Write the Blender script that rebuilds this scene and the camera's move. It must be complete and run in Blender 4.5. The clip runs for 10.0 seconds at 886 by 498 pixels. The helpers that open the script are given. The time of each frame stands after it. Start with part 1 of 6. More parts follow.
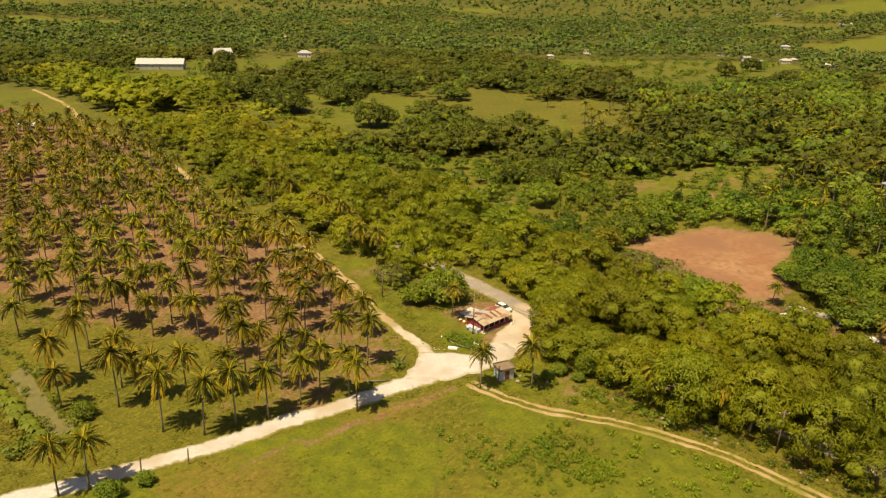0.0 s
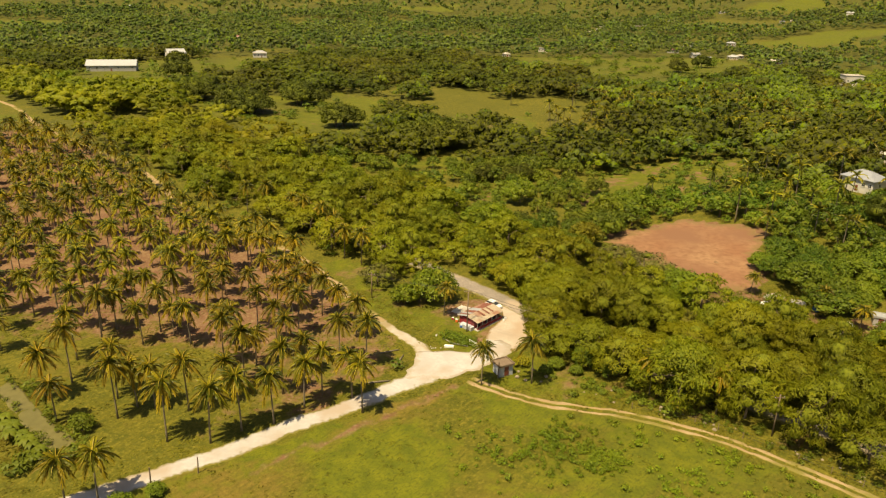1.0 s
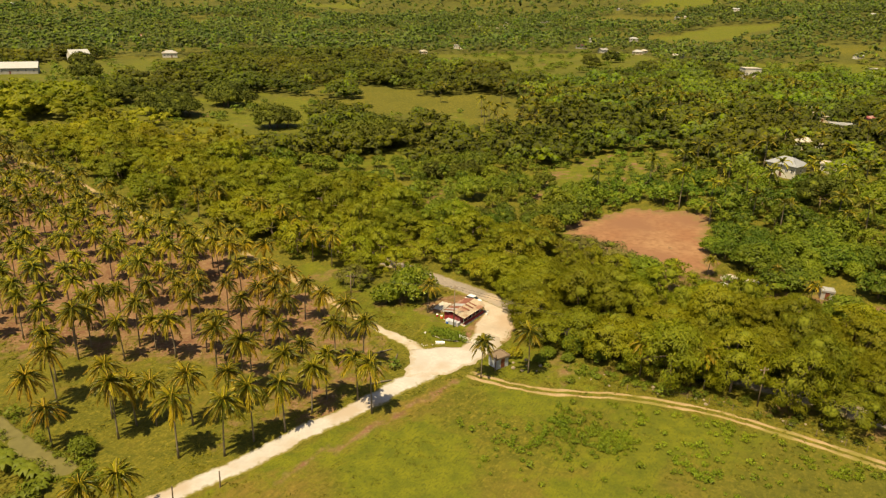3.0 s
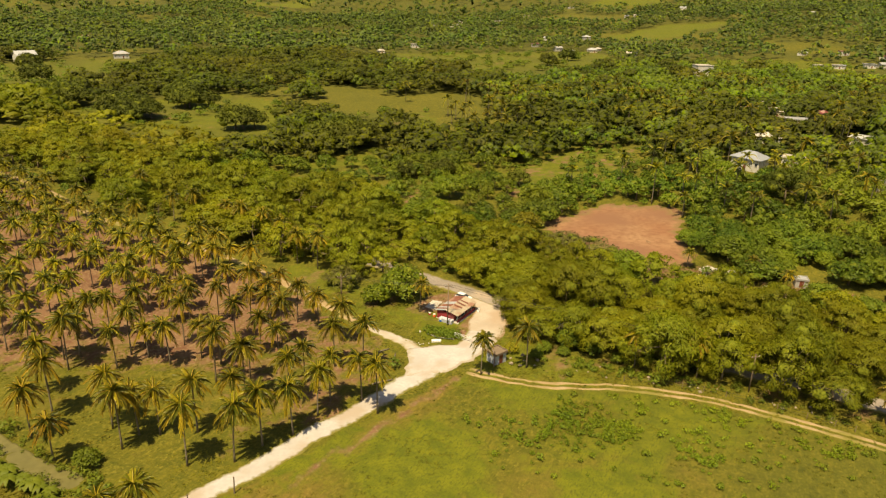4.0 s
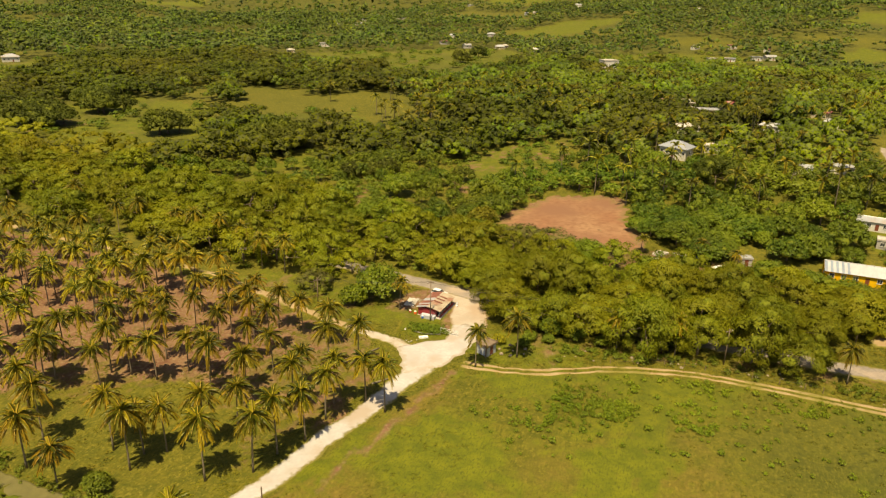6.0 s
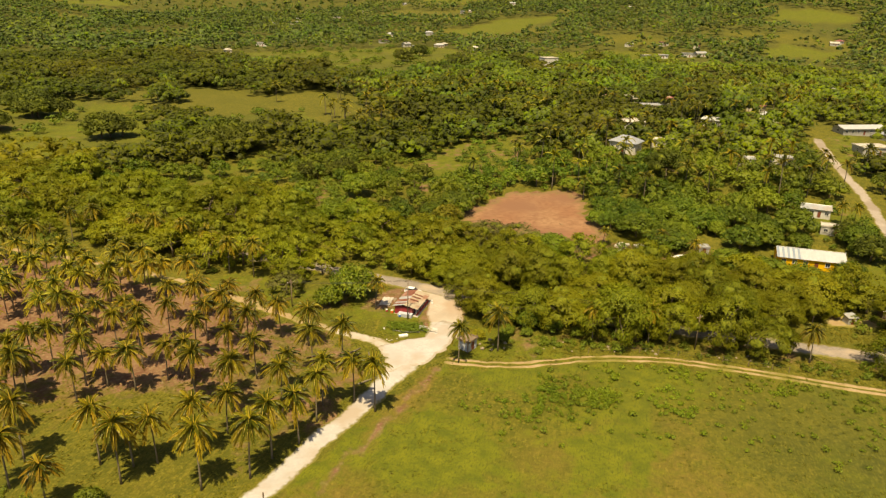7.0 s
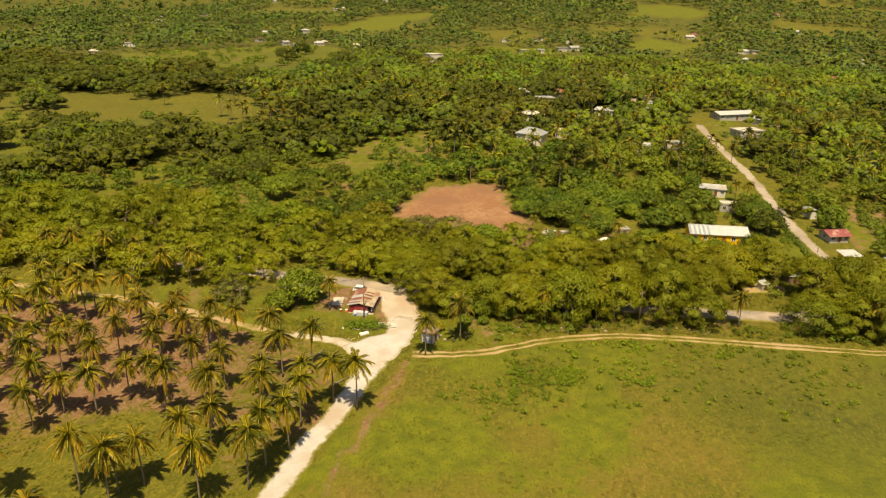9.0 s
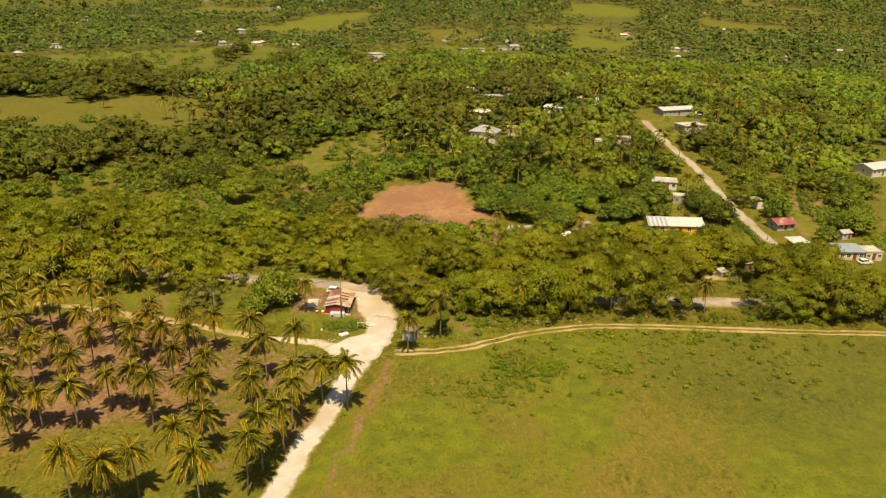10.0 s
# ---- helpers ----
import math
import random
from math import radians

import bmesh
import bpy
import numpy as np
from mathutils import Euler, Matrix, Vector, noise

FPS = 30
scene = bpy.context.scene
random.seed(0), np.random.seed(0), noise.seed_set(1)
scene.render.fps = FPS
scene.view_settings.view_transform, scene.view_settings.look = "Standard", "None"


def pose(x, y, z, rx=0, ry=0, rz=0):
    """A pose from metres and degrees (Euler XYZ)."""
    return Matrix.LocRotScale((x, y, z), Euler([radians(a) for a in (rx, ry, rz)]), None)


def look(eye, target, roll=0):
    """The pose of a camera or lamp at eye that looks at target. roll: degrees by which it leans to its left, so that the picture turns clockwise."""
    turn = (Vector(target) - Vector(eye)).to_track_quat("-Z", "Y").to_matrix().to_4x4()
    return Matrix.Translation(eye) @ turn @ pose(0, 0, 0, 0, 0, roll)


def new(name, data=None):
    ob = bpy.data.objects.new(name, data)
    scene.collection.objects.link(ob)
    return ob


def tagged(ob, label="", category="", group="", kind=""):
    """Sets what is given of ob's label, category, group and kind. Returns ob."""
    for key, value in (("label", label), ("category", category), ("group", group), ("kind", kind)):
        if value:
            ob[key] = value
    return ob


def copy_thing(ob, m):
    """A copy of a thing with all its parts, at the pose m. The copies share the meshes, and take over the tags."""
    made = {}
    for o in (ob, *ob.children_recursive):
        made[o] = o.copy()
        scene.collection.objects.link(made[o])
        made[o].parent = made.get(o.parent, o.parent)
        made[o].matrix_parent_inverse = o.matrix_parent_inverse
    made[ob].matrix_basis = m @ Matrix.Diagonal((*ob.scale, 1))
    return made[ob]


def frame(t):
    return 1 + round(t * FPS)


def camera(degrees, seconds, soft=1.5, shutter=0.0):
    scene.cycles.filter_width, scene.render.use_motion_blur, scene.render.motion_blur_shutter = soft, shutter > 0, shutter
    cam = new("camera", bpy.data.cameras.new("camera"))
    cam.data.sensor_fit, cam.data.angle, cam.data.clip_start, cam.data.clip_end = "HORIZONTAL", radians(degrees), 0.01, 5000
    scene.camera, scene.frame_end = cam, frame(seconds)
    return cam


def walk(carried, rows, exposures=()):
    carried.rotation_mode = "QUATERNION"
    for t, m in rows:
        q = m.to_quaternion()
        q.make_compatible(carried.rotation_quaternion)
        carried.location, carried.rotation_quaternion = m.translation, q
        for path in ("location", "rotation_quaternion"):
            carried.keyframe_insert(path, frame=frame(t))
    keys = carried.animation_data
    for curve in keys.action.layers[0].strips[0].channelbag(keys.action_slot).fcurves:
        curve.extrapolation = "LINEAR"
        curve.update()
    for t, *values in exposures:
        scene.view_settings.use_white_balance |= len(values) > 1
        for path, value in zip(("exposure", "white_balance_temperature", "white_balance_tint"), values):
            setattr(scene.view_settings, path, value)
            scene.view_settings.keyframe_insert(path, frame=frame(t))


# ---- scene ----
cam = camera(64.6, 10.0, soft=1.3)
METRES, EYE, TILT, LEAN, TURN = 85.0, 72.4, -20.32, -1.43, 0.0
ROWS = [
    (0.0, 0.0, 0.0, 0.0, 0.0, 0.0, -0.0),
    (0.5, -0.0505, -0.0042, 0.001, -1.9, -0.07, 0.74),
    (1.0, -0.1008, -0.007, 0.0024, -3.76, -0.16, 1.47),
    (1.5, -0.1512, -0.0085, 0.0051, -5.63, -0.29, 2.17),
    (2.0, -0.2013, -0.0084, 0.0075, -7.51, -0.43, 2.85),
    (2.5, -0.2479, -0.0072, 0.0102, -9.28, -0.58, 3.44),
    (4.0, -0.3971, 0.0065, 0.0215, -14.83, -1.15, 5.35),
    (4.5, -0.4468, 0.0144, 0.0259, -16.69, -1.38, 5.99),
    (5.0, -0.4961, 0.0236, 0.031, -18.53, -1.64, 6.64),
    (5.5, -0.5447, 0.034, 0.0366, -20.41, -1.9, 7.28),
    (7.0, -0.6873, 0.0764, 0.0559, -27.75, -3.13, 9.61),
    (7.5, -0.7337, 0.0937, 0.0633, -30.3, -3.63, 10.35),
    (8.0, -0.7792, 0.1131, 0.0713, -32.83, -4.17, 11.09),
    (8.5, -0.8239, 0.1343, 0.0798, -35.38, -4.74, 11.83),
    (9.0, -0.8675, 0.1568, 0.0893, -37.97, -5.33, 12.5),
    (9.5, -0.91, 0.1813, 0.099, -40.58, -5.93, 13.14),
    (10.0, -0.9512, 0.2076, 0.1091, -43.18, -6.57, 13.74),
]
walk(cam, [(t, pose(0, 0, EYE, TILT, LEAN, TURN) @ pose(METRES * x, METRES * y, METRES * z, 90 + pitch, roll, yaw)) for t, x, y, z, yaw, pitch, roll in ROWS],
     [(0.0, 0.60, 7700, 10), (10.0, 0.60, 7700, 10)])

# ---- world, sun, exposure ----
SUN_EL, SUN_AZ = radians(66), math.atan2(-0.66, -0.75)
world = bpy.data.worlds.new("world")
scene.world = world
world.use_nodes = True
wn = world.node_tree
sky = wn.nodes.new("ShaderNodeTexSky")
sky.sky_type, sky.sun_disc = "NISHITA", False
sky.sun_elevation, sky.sun_rotation = SUN_EL, SUN_AZ
sky.dust_density, sky.air_density = 2.0, 1.0
wn.links.new(sky.outputs[0], wn.nodes["Background"].inputs[0])
wn.nodes["Background"].inputs[1].default_value = 0.064
sun = new("sun", bpy.data.lights.new("sun", "SUN"))
sun.data.energy, sun.data.angle, sun.data.color = 4.75, radians(0.6), (1.0, 0.89, 0.64)
sun.matrix_world = look((-40, -60, 160), (-40 + 0.66 * math.cos(SUN_EL) * 10, -60 + 0.75 * math.cos(SUN_EL) * 10, 160 - math.sin(SUN_EL) * 10))

# ---- materials ----


def mat_base(name, rough):
    m = bpy.data.materials.new(name)
    m.use_nodes = True
    n = m.node_tree.nodes
    b = n["Principled BSDF"]
    b.inputs["Roughness"].default_value = rough
    b.inputs["Specular IOR Level"].default_value = 0.25
    return m, n, m.node_tree.links, b


def noise_fac(n, l, vec, scale, detail=4, lo=0.35, hi=0.65):
    t = n.new("ShaderNodeTexNoise")
    t.inputs["Scale"].default_value, t.inputs["Detail"].default_value = scale, detail
    l.new(vec, t.inputs["Vector"])
    r = n.new("ShaderNodeMapRange")
    r.inputs["From Min"].default_value, r.inputs["From Max"].default_value = lo, hi
    l.new(t.outputs["Fac"], r.inputs["Value"])
    return r.outputs[0]


def mix(n, l, fac, a, b):
    x = n.new("ShaderNodeMix")
    x.data_type = "RGBA"
    if isinstance(fac, float):
        x.inputs[0].default_value = fac
    else:
        l.new(fac, x.inputs[0])
    for v, s in ((a, x.inputs[6]), (b, x.inputs[7])):
        if isinstance(v, tuple):
            s.default_value = (*v, 1)
        else:
            l.new(v, s)
    return x.outputs[2]


def add_bump(n, l, b, vec, scale, dist, strength=0.6):
    t = n.new("ShaderNodeTexNoise")
    t.inputs["Scale"].default_value, t.inputs["Detail"].default_value = scale, 5
    l.new(vec, t.inputs["Vector"])
    u = n.new("ShaderNodeBump")
    u.inputs["Strength"].default_value, u.inputs["Distance"].default_value = strength, dist
    l.new(t.outputs["Fac"], u.inputs["Height"])
    l.new(u.outputs[0], b.inputs["Normal"])


def plain(name, c1, c2, scale=1.0, rough=0.8, bump=0.02, metal=0.0, stain=None, verge=None):
    """A weathered surface: two colours in grain and in patches, stains, fine relief."""
    m, n, l, b = mat_base(name, rough)
    pos = n.new("ShaderNodeNewGeometry").outputs["Position"]
    col = mix(n, l, noise_fac(n, l, pos, scale), c1, c2)
    col = mix(n, l, noise_fac(n, l, pos, scale * 7, 3, 0.4, 0.75), col, tuple(0.8 * v for v in c1))
    if stain:
        col = mix(n, l, noise_fac(n, l, pos, scale * 0.35, 5, 0.5, 0.62), col, stain)
    if verge:
        # grass creeps in from the rim
        rim = n.new("ShaderNodeAttribute")
        rim.attribute_name = "rim"
        t = n.new("ShaderNodeTexNoise")
        t.inputs["Scale"].default_value, t.inputs["Detail"].default_value = 1.1, 7
        l.new(pos, t.inputs["Vector"])
        a = n.new("ShaderNodeMath")
        a.operation = "ADD"
        l.new(rim.outputs["Fac"], a.inputs[0])
        l.new(t.outputs["Fac"], a.inputs[1])
        r = n.new("ShaderNodeMapRange")
        r.inputs["From Min"].default_value, r.inputs["From Max"].default_value = 0.85, 1.25
        l.new(a.outputs[0], r.inputs["Value"])
        col = mix(n, l, r.outputs[0], col, verge)
    l.new(col, b.inputs["Base Color"])
    b.inputs["Metallic"].default_value = metal
    add_bump(n, l, b, pos, scale * 9, bump)
    return m


def leaf_mat(name, dark, mid, light, translucent=0.25, rough=0.6, spark=0.8, clumps=0.0):
    """Foliage: one tint a tree (object random plus a stored tint), another a spray."""
    m, n, l, b = mat_base(name, rough)
    at = n.new("ShaderNodeAttribute")
    at.attribute_name = "tint"
    info = n.new("ShaderNodeObjectInfo")
    s = n.new("ShaderNodeMath")
    s.operation = "ADD"
    l.new(at.outputs["Fac"], s.inputs[0])
    l.new(info.outputs["Random"], s.inputs[1])
    f = n.new("ShaderNodeMath")
    f.operation = "PINGPONG"
    f.inputs[1].default_value = 1.0
    l.new(s.outputs[0], f.inputs[0])
    geo = n.new("ShaderNodeNewGeometry")
    isl = geo.outputs["Random Per Island"]
    tree = mix(n, l, f.outputs[0], dark, mid)
    r = n.new("ShaderNodeMapRange")
    r.inputs["From Min"].default_value, r.inputs["From Max"].default_value = 0.35, 1.0
    r.inputs["To Max"].default_value = spark
    l.new(isl, r.inputs["Value"])
    col = mix(n, l, r.outputs[0], tree, light)
    big = noise_fac(n, l, geo.outputs["Position"], 0.035, 3, 0.4, 0.65)
    hue = n.new("ShaderNodeHueSaturation")
    v = n.new("ShaderNodeMapRange")
    v.inputs["To Min"].default_value, v.inputs["To Max"].default_value = 0.75, 1.2
    l.new(big, v.inputs["Value"])
    l.new(v.outputs[0], hue.inputs["Value"])
    h = n.new("ShaderNodeMapRange")
    h.inputs["To Min"].default_value, h.inputs["To Max"].default_value = 0.482, 0.520
    l.new(noise_fac(n, l, geo.outputs["Position"], 0.014, 4, 0.35, 0.65), h.inputs["Value"])
    l.new(h.outputs[0], hue.inputs["Hue"])
    l.new(col, hue.inputs["Color"])
    if clumps:
        # leaf clumps too small to be told apart
        w = n.new("ShaderNodeMapRange")
        w.inputs["To Min"].default_value, w.inputs["To Max"].default_value = 0.72, 1.28
        l.new(noise_fac(n, l, geo.outputs["Position"], clumps, 4, 0.32, 0.68), w.inputs["Value"])
        l.new(w.outputs[0], hue.inputs["Saturation"])
        mul = n.new("ShaderNodeMath")
        mul.operation = "MULTIPLY"
        l.new(v.outputs[0], mul.inputs[0])
        l.new(w.outputs[0], mul.inputs[1])
        l.new(mul.outputs[0], hue.inputs["Value"])
        add_bump(n, l, b, geo.outputs["Position"], clumps * 0.9, 0.55 / clumps, 0.8)
    l.new(hue.outputs[0], b.inputs["Base Color"])
    tr = n.new("ShaderNodeBsdfTranslucent")
    l.new(hue.outputs[0], tr.inputs["Color"])
    mx = n.new("ShaderNodeMixShader")
    mx.inputs[0].default_value = translucent
    l.new(b.outputs[0], mx.inputs[1])
    l.new(tr.outputs[0], mx.inputs[2])
    l.new(mx.outputs[0], n["Material Output"].inputs["Surface"])
    return m


def ground_mat():
    m, n, l, b = mat_base("ground", 0.95)
    pos = n.new("ShaderNodeNewGeometry").outputs["Position"]
    grass = mix(n, l, noise_fac(n, l, pos, 0.05, 5), (0.088, 0.084, 0.006), (0.128, 0.110, 0.010))
    grass = mix(n, l, noise_fac(n, l, pos, 0.45, 6, 0.42, 0.7), grass, (0.066, 0.069, 0.005))
    grass = mix(n, l, noise_fac(n, l, pos, 1.7, 6, 0.52, 0.75), grass, (0.185, 0.155, 0.020))
    # long grass combed by the wind
    comb = n.new("ShaderNodeMapping")
    comb.vector_type = "TEXTURE"
    comb.inputs["Rotation"].default_value = (0, 0, 0.80)
    comb.inputs["Scale"].default_value = (2.2, 0.8, 1.0)
    l.new(pos, comb.inputs["Vector"])
    grass = mix(n, l, noise_fac(n, l, comb.outputs[0], 2.6, 9, 0.5, 0.68), grass, (0.066, 0.068, 0.005))
    grass = mix(n, l, noise_fac(n, l, comb.outputs[0], 0.8, 8, 0.55, 0.8), grass, (0.180, 0.146, 0.016))
    soil = mix(n, l, noise_fac(n, l, pos, 0.22, 6), (0.142, 0.068, 0.036), (0.20, 0.114, 0.058))
    soil = mix(n, l, noise_fac(n, l, pos, 1.3, 6, 0.5, 0.72), soil, (0.25, 0.17, 0.085))
    dry = mix(n, l, noise_fac(n, l, pos, 0.3, 6), (0.150, 0.106, 0.018), (0.112, 0.090, 0.011))
    dry = mix(n, l, noise_fac(n, l, comb.outputs[0], 2.2, 8, 0.5, 0.7), dry, (0.200, 0.146, 0.022))
    dry = mix(n, l, noise_fac(n, l, comb.outputs[0], 1.1, 8, 0.52, 0.72), dry, (0.080, 0.070, 0.008))
    lush = mix(n, l, noise_fac(n, l, pos, 0.3, 6), (0.082, 0.094, 0.005), (0.132, 0.134, 0.007))
    lush = mix(n, l, noise_fac(n, l, comb.outputs[0], 2.6, 9, 0.5, 0.68), lush, (0.070, 0.080, 0.006))
    at = n.new("ShaderNodeVertexColor")
    at.layer_name = "cover"
    sep = n.new("ShaderNodeSeparateColor")
    l.new(at.outputs["Color"], sep.inputs[0])
    col = grass
    for i, other in ((1, dry), (2, lush), (0, soil)):
        # the edge of each cover is broken up by noise
        t = n.new("ShaderNodeTexNoise")
        t.inputs["Scale"].default_value, t.inputs["Detail"].default_value = 0.35, 7
        l.new(pos, t.inputs["Vector"])
        a = n.new("ShaderNodeMath")
        a.operation = "ADD"
        l.new(sep.outputs[i], a.inputs[0])
        l.new(t.outputs["Fac"], a.inputs[1])
        r = n.new("ShaderNodeMapRange")
        r.inputs["From Min"].default_value, r.inputs["From Max"].default_value = 0.85, 1.15
        l.new(a.outputs[0], r.inputs["Value"])
        col = mix(n, l, r.outputs[0], col, other)
    # leaf litter and undergrowth on the floor of the woods
    under = mix(n, l, noise_fac(n, l, pos, 0.06, 8), (0.050, 0.055, 0.006), (0.086, 0.084, 0.009))
    under = mix(n, l, noise_fac(n, l, comb.outputs[0], 2.4, 9, 0.47, 0.65), under, (0.112, 0.104, 0.014))
    under = mix(n, l, noise_fac(n, l, pos, 0.5, 8, 0.5, 0.7), under, (0.040, 0.046, 0.006))
    col = mix(n, l, at.outputs["Alpha"], col, under)
    l.new(col, b.inputs["Base Color"])
    add_bump(n, l, b, pos, 1.4, 0.35, 0.8)
    return m


M_GROUND = ground_mat()
M_WHITE_ROAD = plain("crushed_limestone", (0.46, 0.435, 0.40), (0.39, 0.355, 0.315), 0.25, 0.95, 0.03, stain=(0.36, 0.295, 0.23), verge=(0.165, 0.142, 0.030))
M_JUNCTION = plain("trodden_limestone", (0.46, 0.435, 0.40), (0.39, 0.355, 0.315), 0.25, 0.95, 0.03, stain=(0.37, 0.31, 0.25), verge=(0.34, 0.285, 0.215))
M_ASPHALT = plain("worn_asphalt", (0.22, 0.185, 0.15), (0.30, 0.25, 0.20), 0.3, 0.9, 0.02, stain=(0.36, 0.28, 0.20), verge=(0.165, 0.142, 0.030))
M_LANE = plain("pale_lane", (0.31, 0.26, 0.21), (0.38, 0.32, 0.26), 0.3, 0.9, 0.02, stain=(0.25, 0.20, 0.15), verge=(0.165, 0.142, 0.030))
M_DIRT = plain("beaten_earth", (0.36, 0.26, 0.14), (0.30, 0.20, 0.09), 0.4, 0.95, 0.04, stain=(0.19, 0.16, 0.04), verge=(0.165, 0.142, 0.030))
M_APRON = plain("dusty_apron", (0.44, 0.37, 0.29), (0.38, 0.305, 0.225), 0.3, 0.95, 0.03, stain=(0.36, 0.27, 0.19), verge=(0.24, 0.165, 0.085))
M_FORK = plain("pale_dust", (0.45, 0.40, 0.33), (0.36, 0.29, 0.20), 0.4, 0.95, 0.04, stain=(0.28, 0.215, 0.115), verge=(0.165, 0.142, 0.030))
M_RED_EARTH = plain("red_earth", (0.235, 0.112, 0.056), (0.29, 0.165, 0.085), 0.09, 0.95, 0.05, stain=(0.20, 0.10, 0.054), verge=(0.19, 0.120, 0.050))
M_BARK = plain("bark", (0.15, 0.11, 0.075), (0.22, 0.17, 0.12), 2.0, 0.9, 0.03)
M_PALM_BARK = plain("palm_bark", (0.17, 0.135, 0.09), (0.23, 0.19, 0.13), 2.5, 0.9, 0.03)
M_FEATHER = leaf_mat("feathery_leaves", (0.150, 0.192, 0.009), (0.268, 0.264, 0.012), (0.310, 0.305, 0.018), 0.48)
M_DENSE = leaf_mat("broad_leaves", (0.062, 0.108, 0.007), (0.168, 0.208, 0.012), (0.20, 0.235, 0.018), 0.28, 0.55, spark=0.5)
M_PASTURE = leaf_mat("dark_leaves", (0.060, 0.074, 0.007), (0.100, 0.112, 0.009), (0.130, 0.140, 0.012), 0.35, 0.7)
M_WEEDS = leaf_mat("weed_leaves", (0.105, 0.160, 0.008), (0.165, 0.215, 0.011), (0.28, 0.32, 0.020), 0.35, 0.6)
M_BRIGHT = leaf_mat("fresh_leaves", (0.11, 0.17, 0.010), (0.16, 0.22, 0.012), (0.30, 0.35, 0.028), 0.35, 0.5)
# middle-distance greens; their extra blue paints in a little haze
M_WOODS = leaf_mat("mixed_leaves", (0.052, 0.088, 0.014), (0.155, 0.205, 0.023), (0.185, 0.225, 0.030), 0.38, 0.8, spark=0.55, clumps=0.6)
M_ACACIA = leaf_mat("dull_olive_leaves", (0.066, 0.082, 0.010), (0.118, 0.132, 0.014), (0.150, 0.160, 0.018), 0.4, 0.8, spark=0.5, clumps=0.6)
M_GARDEN = leaf_mat("garden_leaves", (0.078, 0.130, 0.013), (0.180, 0.236, 0.020), (0.225, 0.275, 0.026), 0.38, 0.7, spark=0.6, clumps=0.7)
# blue and paleness of distant haze are mixed into these leaf colours
M_HAZED_FARWOODS = leaf_mat("hazed_far_leaves", (0.044, 0.078, 0.022), (0.152, 0.198, 0.038), (0.175, 0.215, 0.042), 0.35, 0.9, spark=0.5, clumps=0.3)
M_DRYLEAF = leaf_mat("dry_twigs", (0.125, 0.125, 0.028), (0.165, 0.155, 0.035), (0.21, 0.185, 0.055))
M_GOLDEN = leaf_mat("golden_leaves", (0.20, 0.20, 0.010), (0.28, 0.25, 0.012), (0.36, 0.31, 0.02), 0.3)
M_OLIVE = leaf_mat("olive_leaves", (0.13, 0.135, 0.008), (0.185, 0.175, 0.010), (0.26, 0.235, 0.014), 0.3)
M_SHRUB = leaf_mat("shrub_leaves", (0.09, 0.135, 0.009), (0.13, 0.172, 0.011), (0.18, 0.22, 0.018), 0.3)
M_CORE = plain("inner_foliage", (0.12, 0.14, 0.008), (0.15, 0.16, 0.010), 0.8, 0.9, 0.1)
M_FROND = leaf_mat("palm_fronds", (0.058, 0.068, 0.005), (0.125, 0.122, 0.007), (0.330, 0.270, 0.014), 0.2, 0.42, spark=0.9)
M_OLD_FROND = leaf_mat("yellowed_fronds", (0.135, 0.102, 0.006), (0.245, 0.170, 0.008), (0.41, 0.285, 0.012), 0.2, 0.5)
# the midribs' own yellow, brightened to carry their glint as well
M_RIB = leaf_mat("frond_midribs", (0.28, 0.20, 0.016), (0.36, 0.26, 0.02), (0.44, 0.33, 0.03), 0.1, 0.5)
M_NUT = plain("coconuts", (0.35, 0.26, 0.04), (0.25, 0.24, 0.04), 4, 0.5, 0.01)
M_GRASS = leaf_mat("grass_blades", (0.135, 0.142, 0.010), (0.175, 0.165, 0.013), (0.21, 0.185, 0.020), 0.45)
M_ZINC = plain("zinc_sheet", (0.46, 0.46, 0.45), (0.38, 0.38, 0.37), 0.5, 0.45, 0.01, 0.3, stain=(0.42, 0.36, 0.30))
M_ZINC_WHITE = plain("painted_white_sheet", (0.45, 0.45, 0.44), (0.38, 0.38, 0.37), 0.5, 0.5, 0.01)
M_ZINC_TAN = plain("tan_sheet", (0.40, 0.32, 0.22), (0.46, 0.38, 0.27), 0.8, 0.6, 0.01, 0.1, stain=(0.30, 0.16, 0.10))
M_RUST = plain("rusted_sheet", (0.20, 0.075, 0.05), (0.27, 0.11, 0.07), 0.9, 0.8, 0.01, 0.1, stain=(0.36, 0.22, 0.15))
M_RED_ROOF = plain("red_roof", (0.26, 0.075, 0.07), (0.20, 0.055, 0.05), 0.8, 0.6, 0.01, stain=(0.42, 0.27, 0.22))
M_GREY_ROOF = plain("grey_roof", (0.30, 0.31, 0.33), (0.24, 0.25, 0.27), 0.6, 0.6, 0.01)
M_BLUE_GREY = plain("blue_grey_sheet", (0.20, 0.24, 0.29), (0.26, 0.30, 0.34), 0.6, 0.5, 0.01)
M_WALL_WHITE = plain("white_plaster", (0.62, 0.59, 0.53), (0.54, 0.51, 0.45), 0.7, 0.85, 0.01, stain=(0.50, 0.45, 0.36))
M_WALL_CREAM = plain("cream_plaster", (0.62, 0.53, 0.37), (0.55, 0.45, 0.30), 0.7, 0.85, 0.01)
M_WALL_GREY = plain("bare_block", (0.42, 0.40, 0.36), (0.34, 0.32, 0.29), 0.8, 0.9, 0.01)
M_WALL_RED = plain("red_paint", (0.30, 0.032, 0.036), (0.24, 0.03, 0.034), 0.8, 0.7, 0.01, stain=(0.30, 0.10, 0.10))
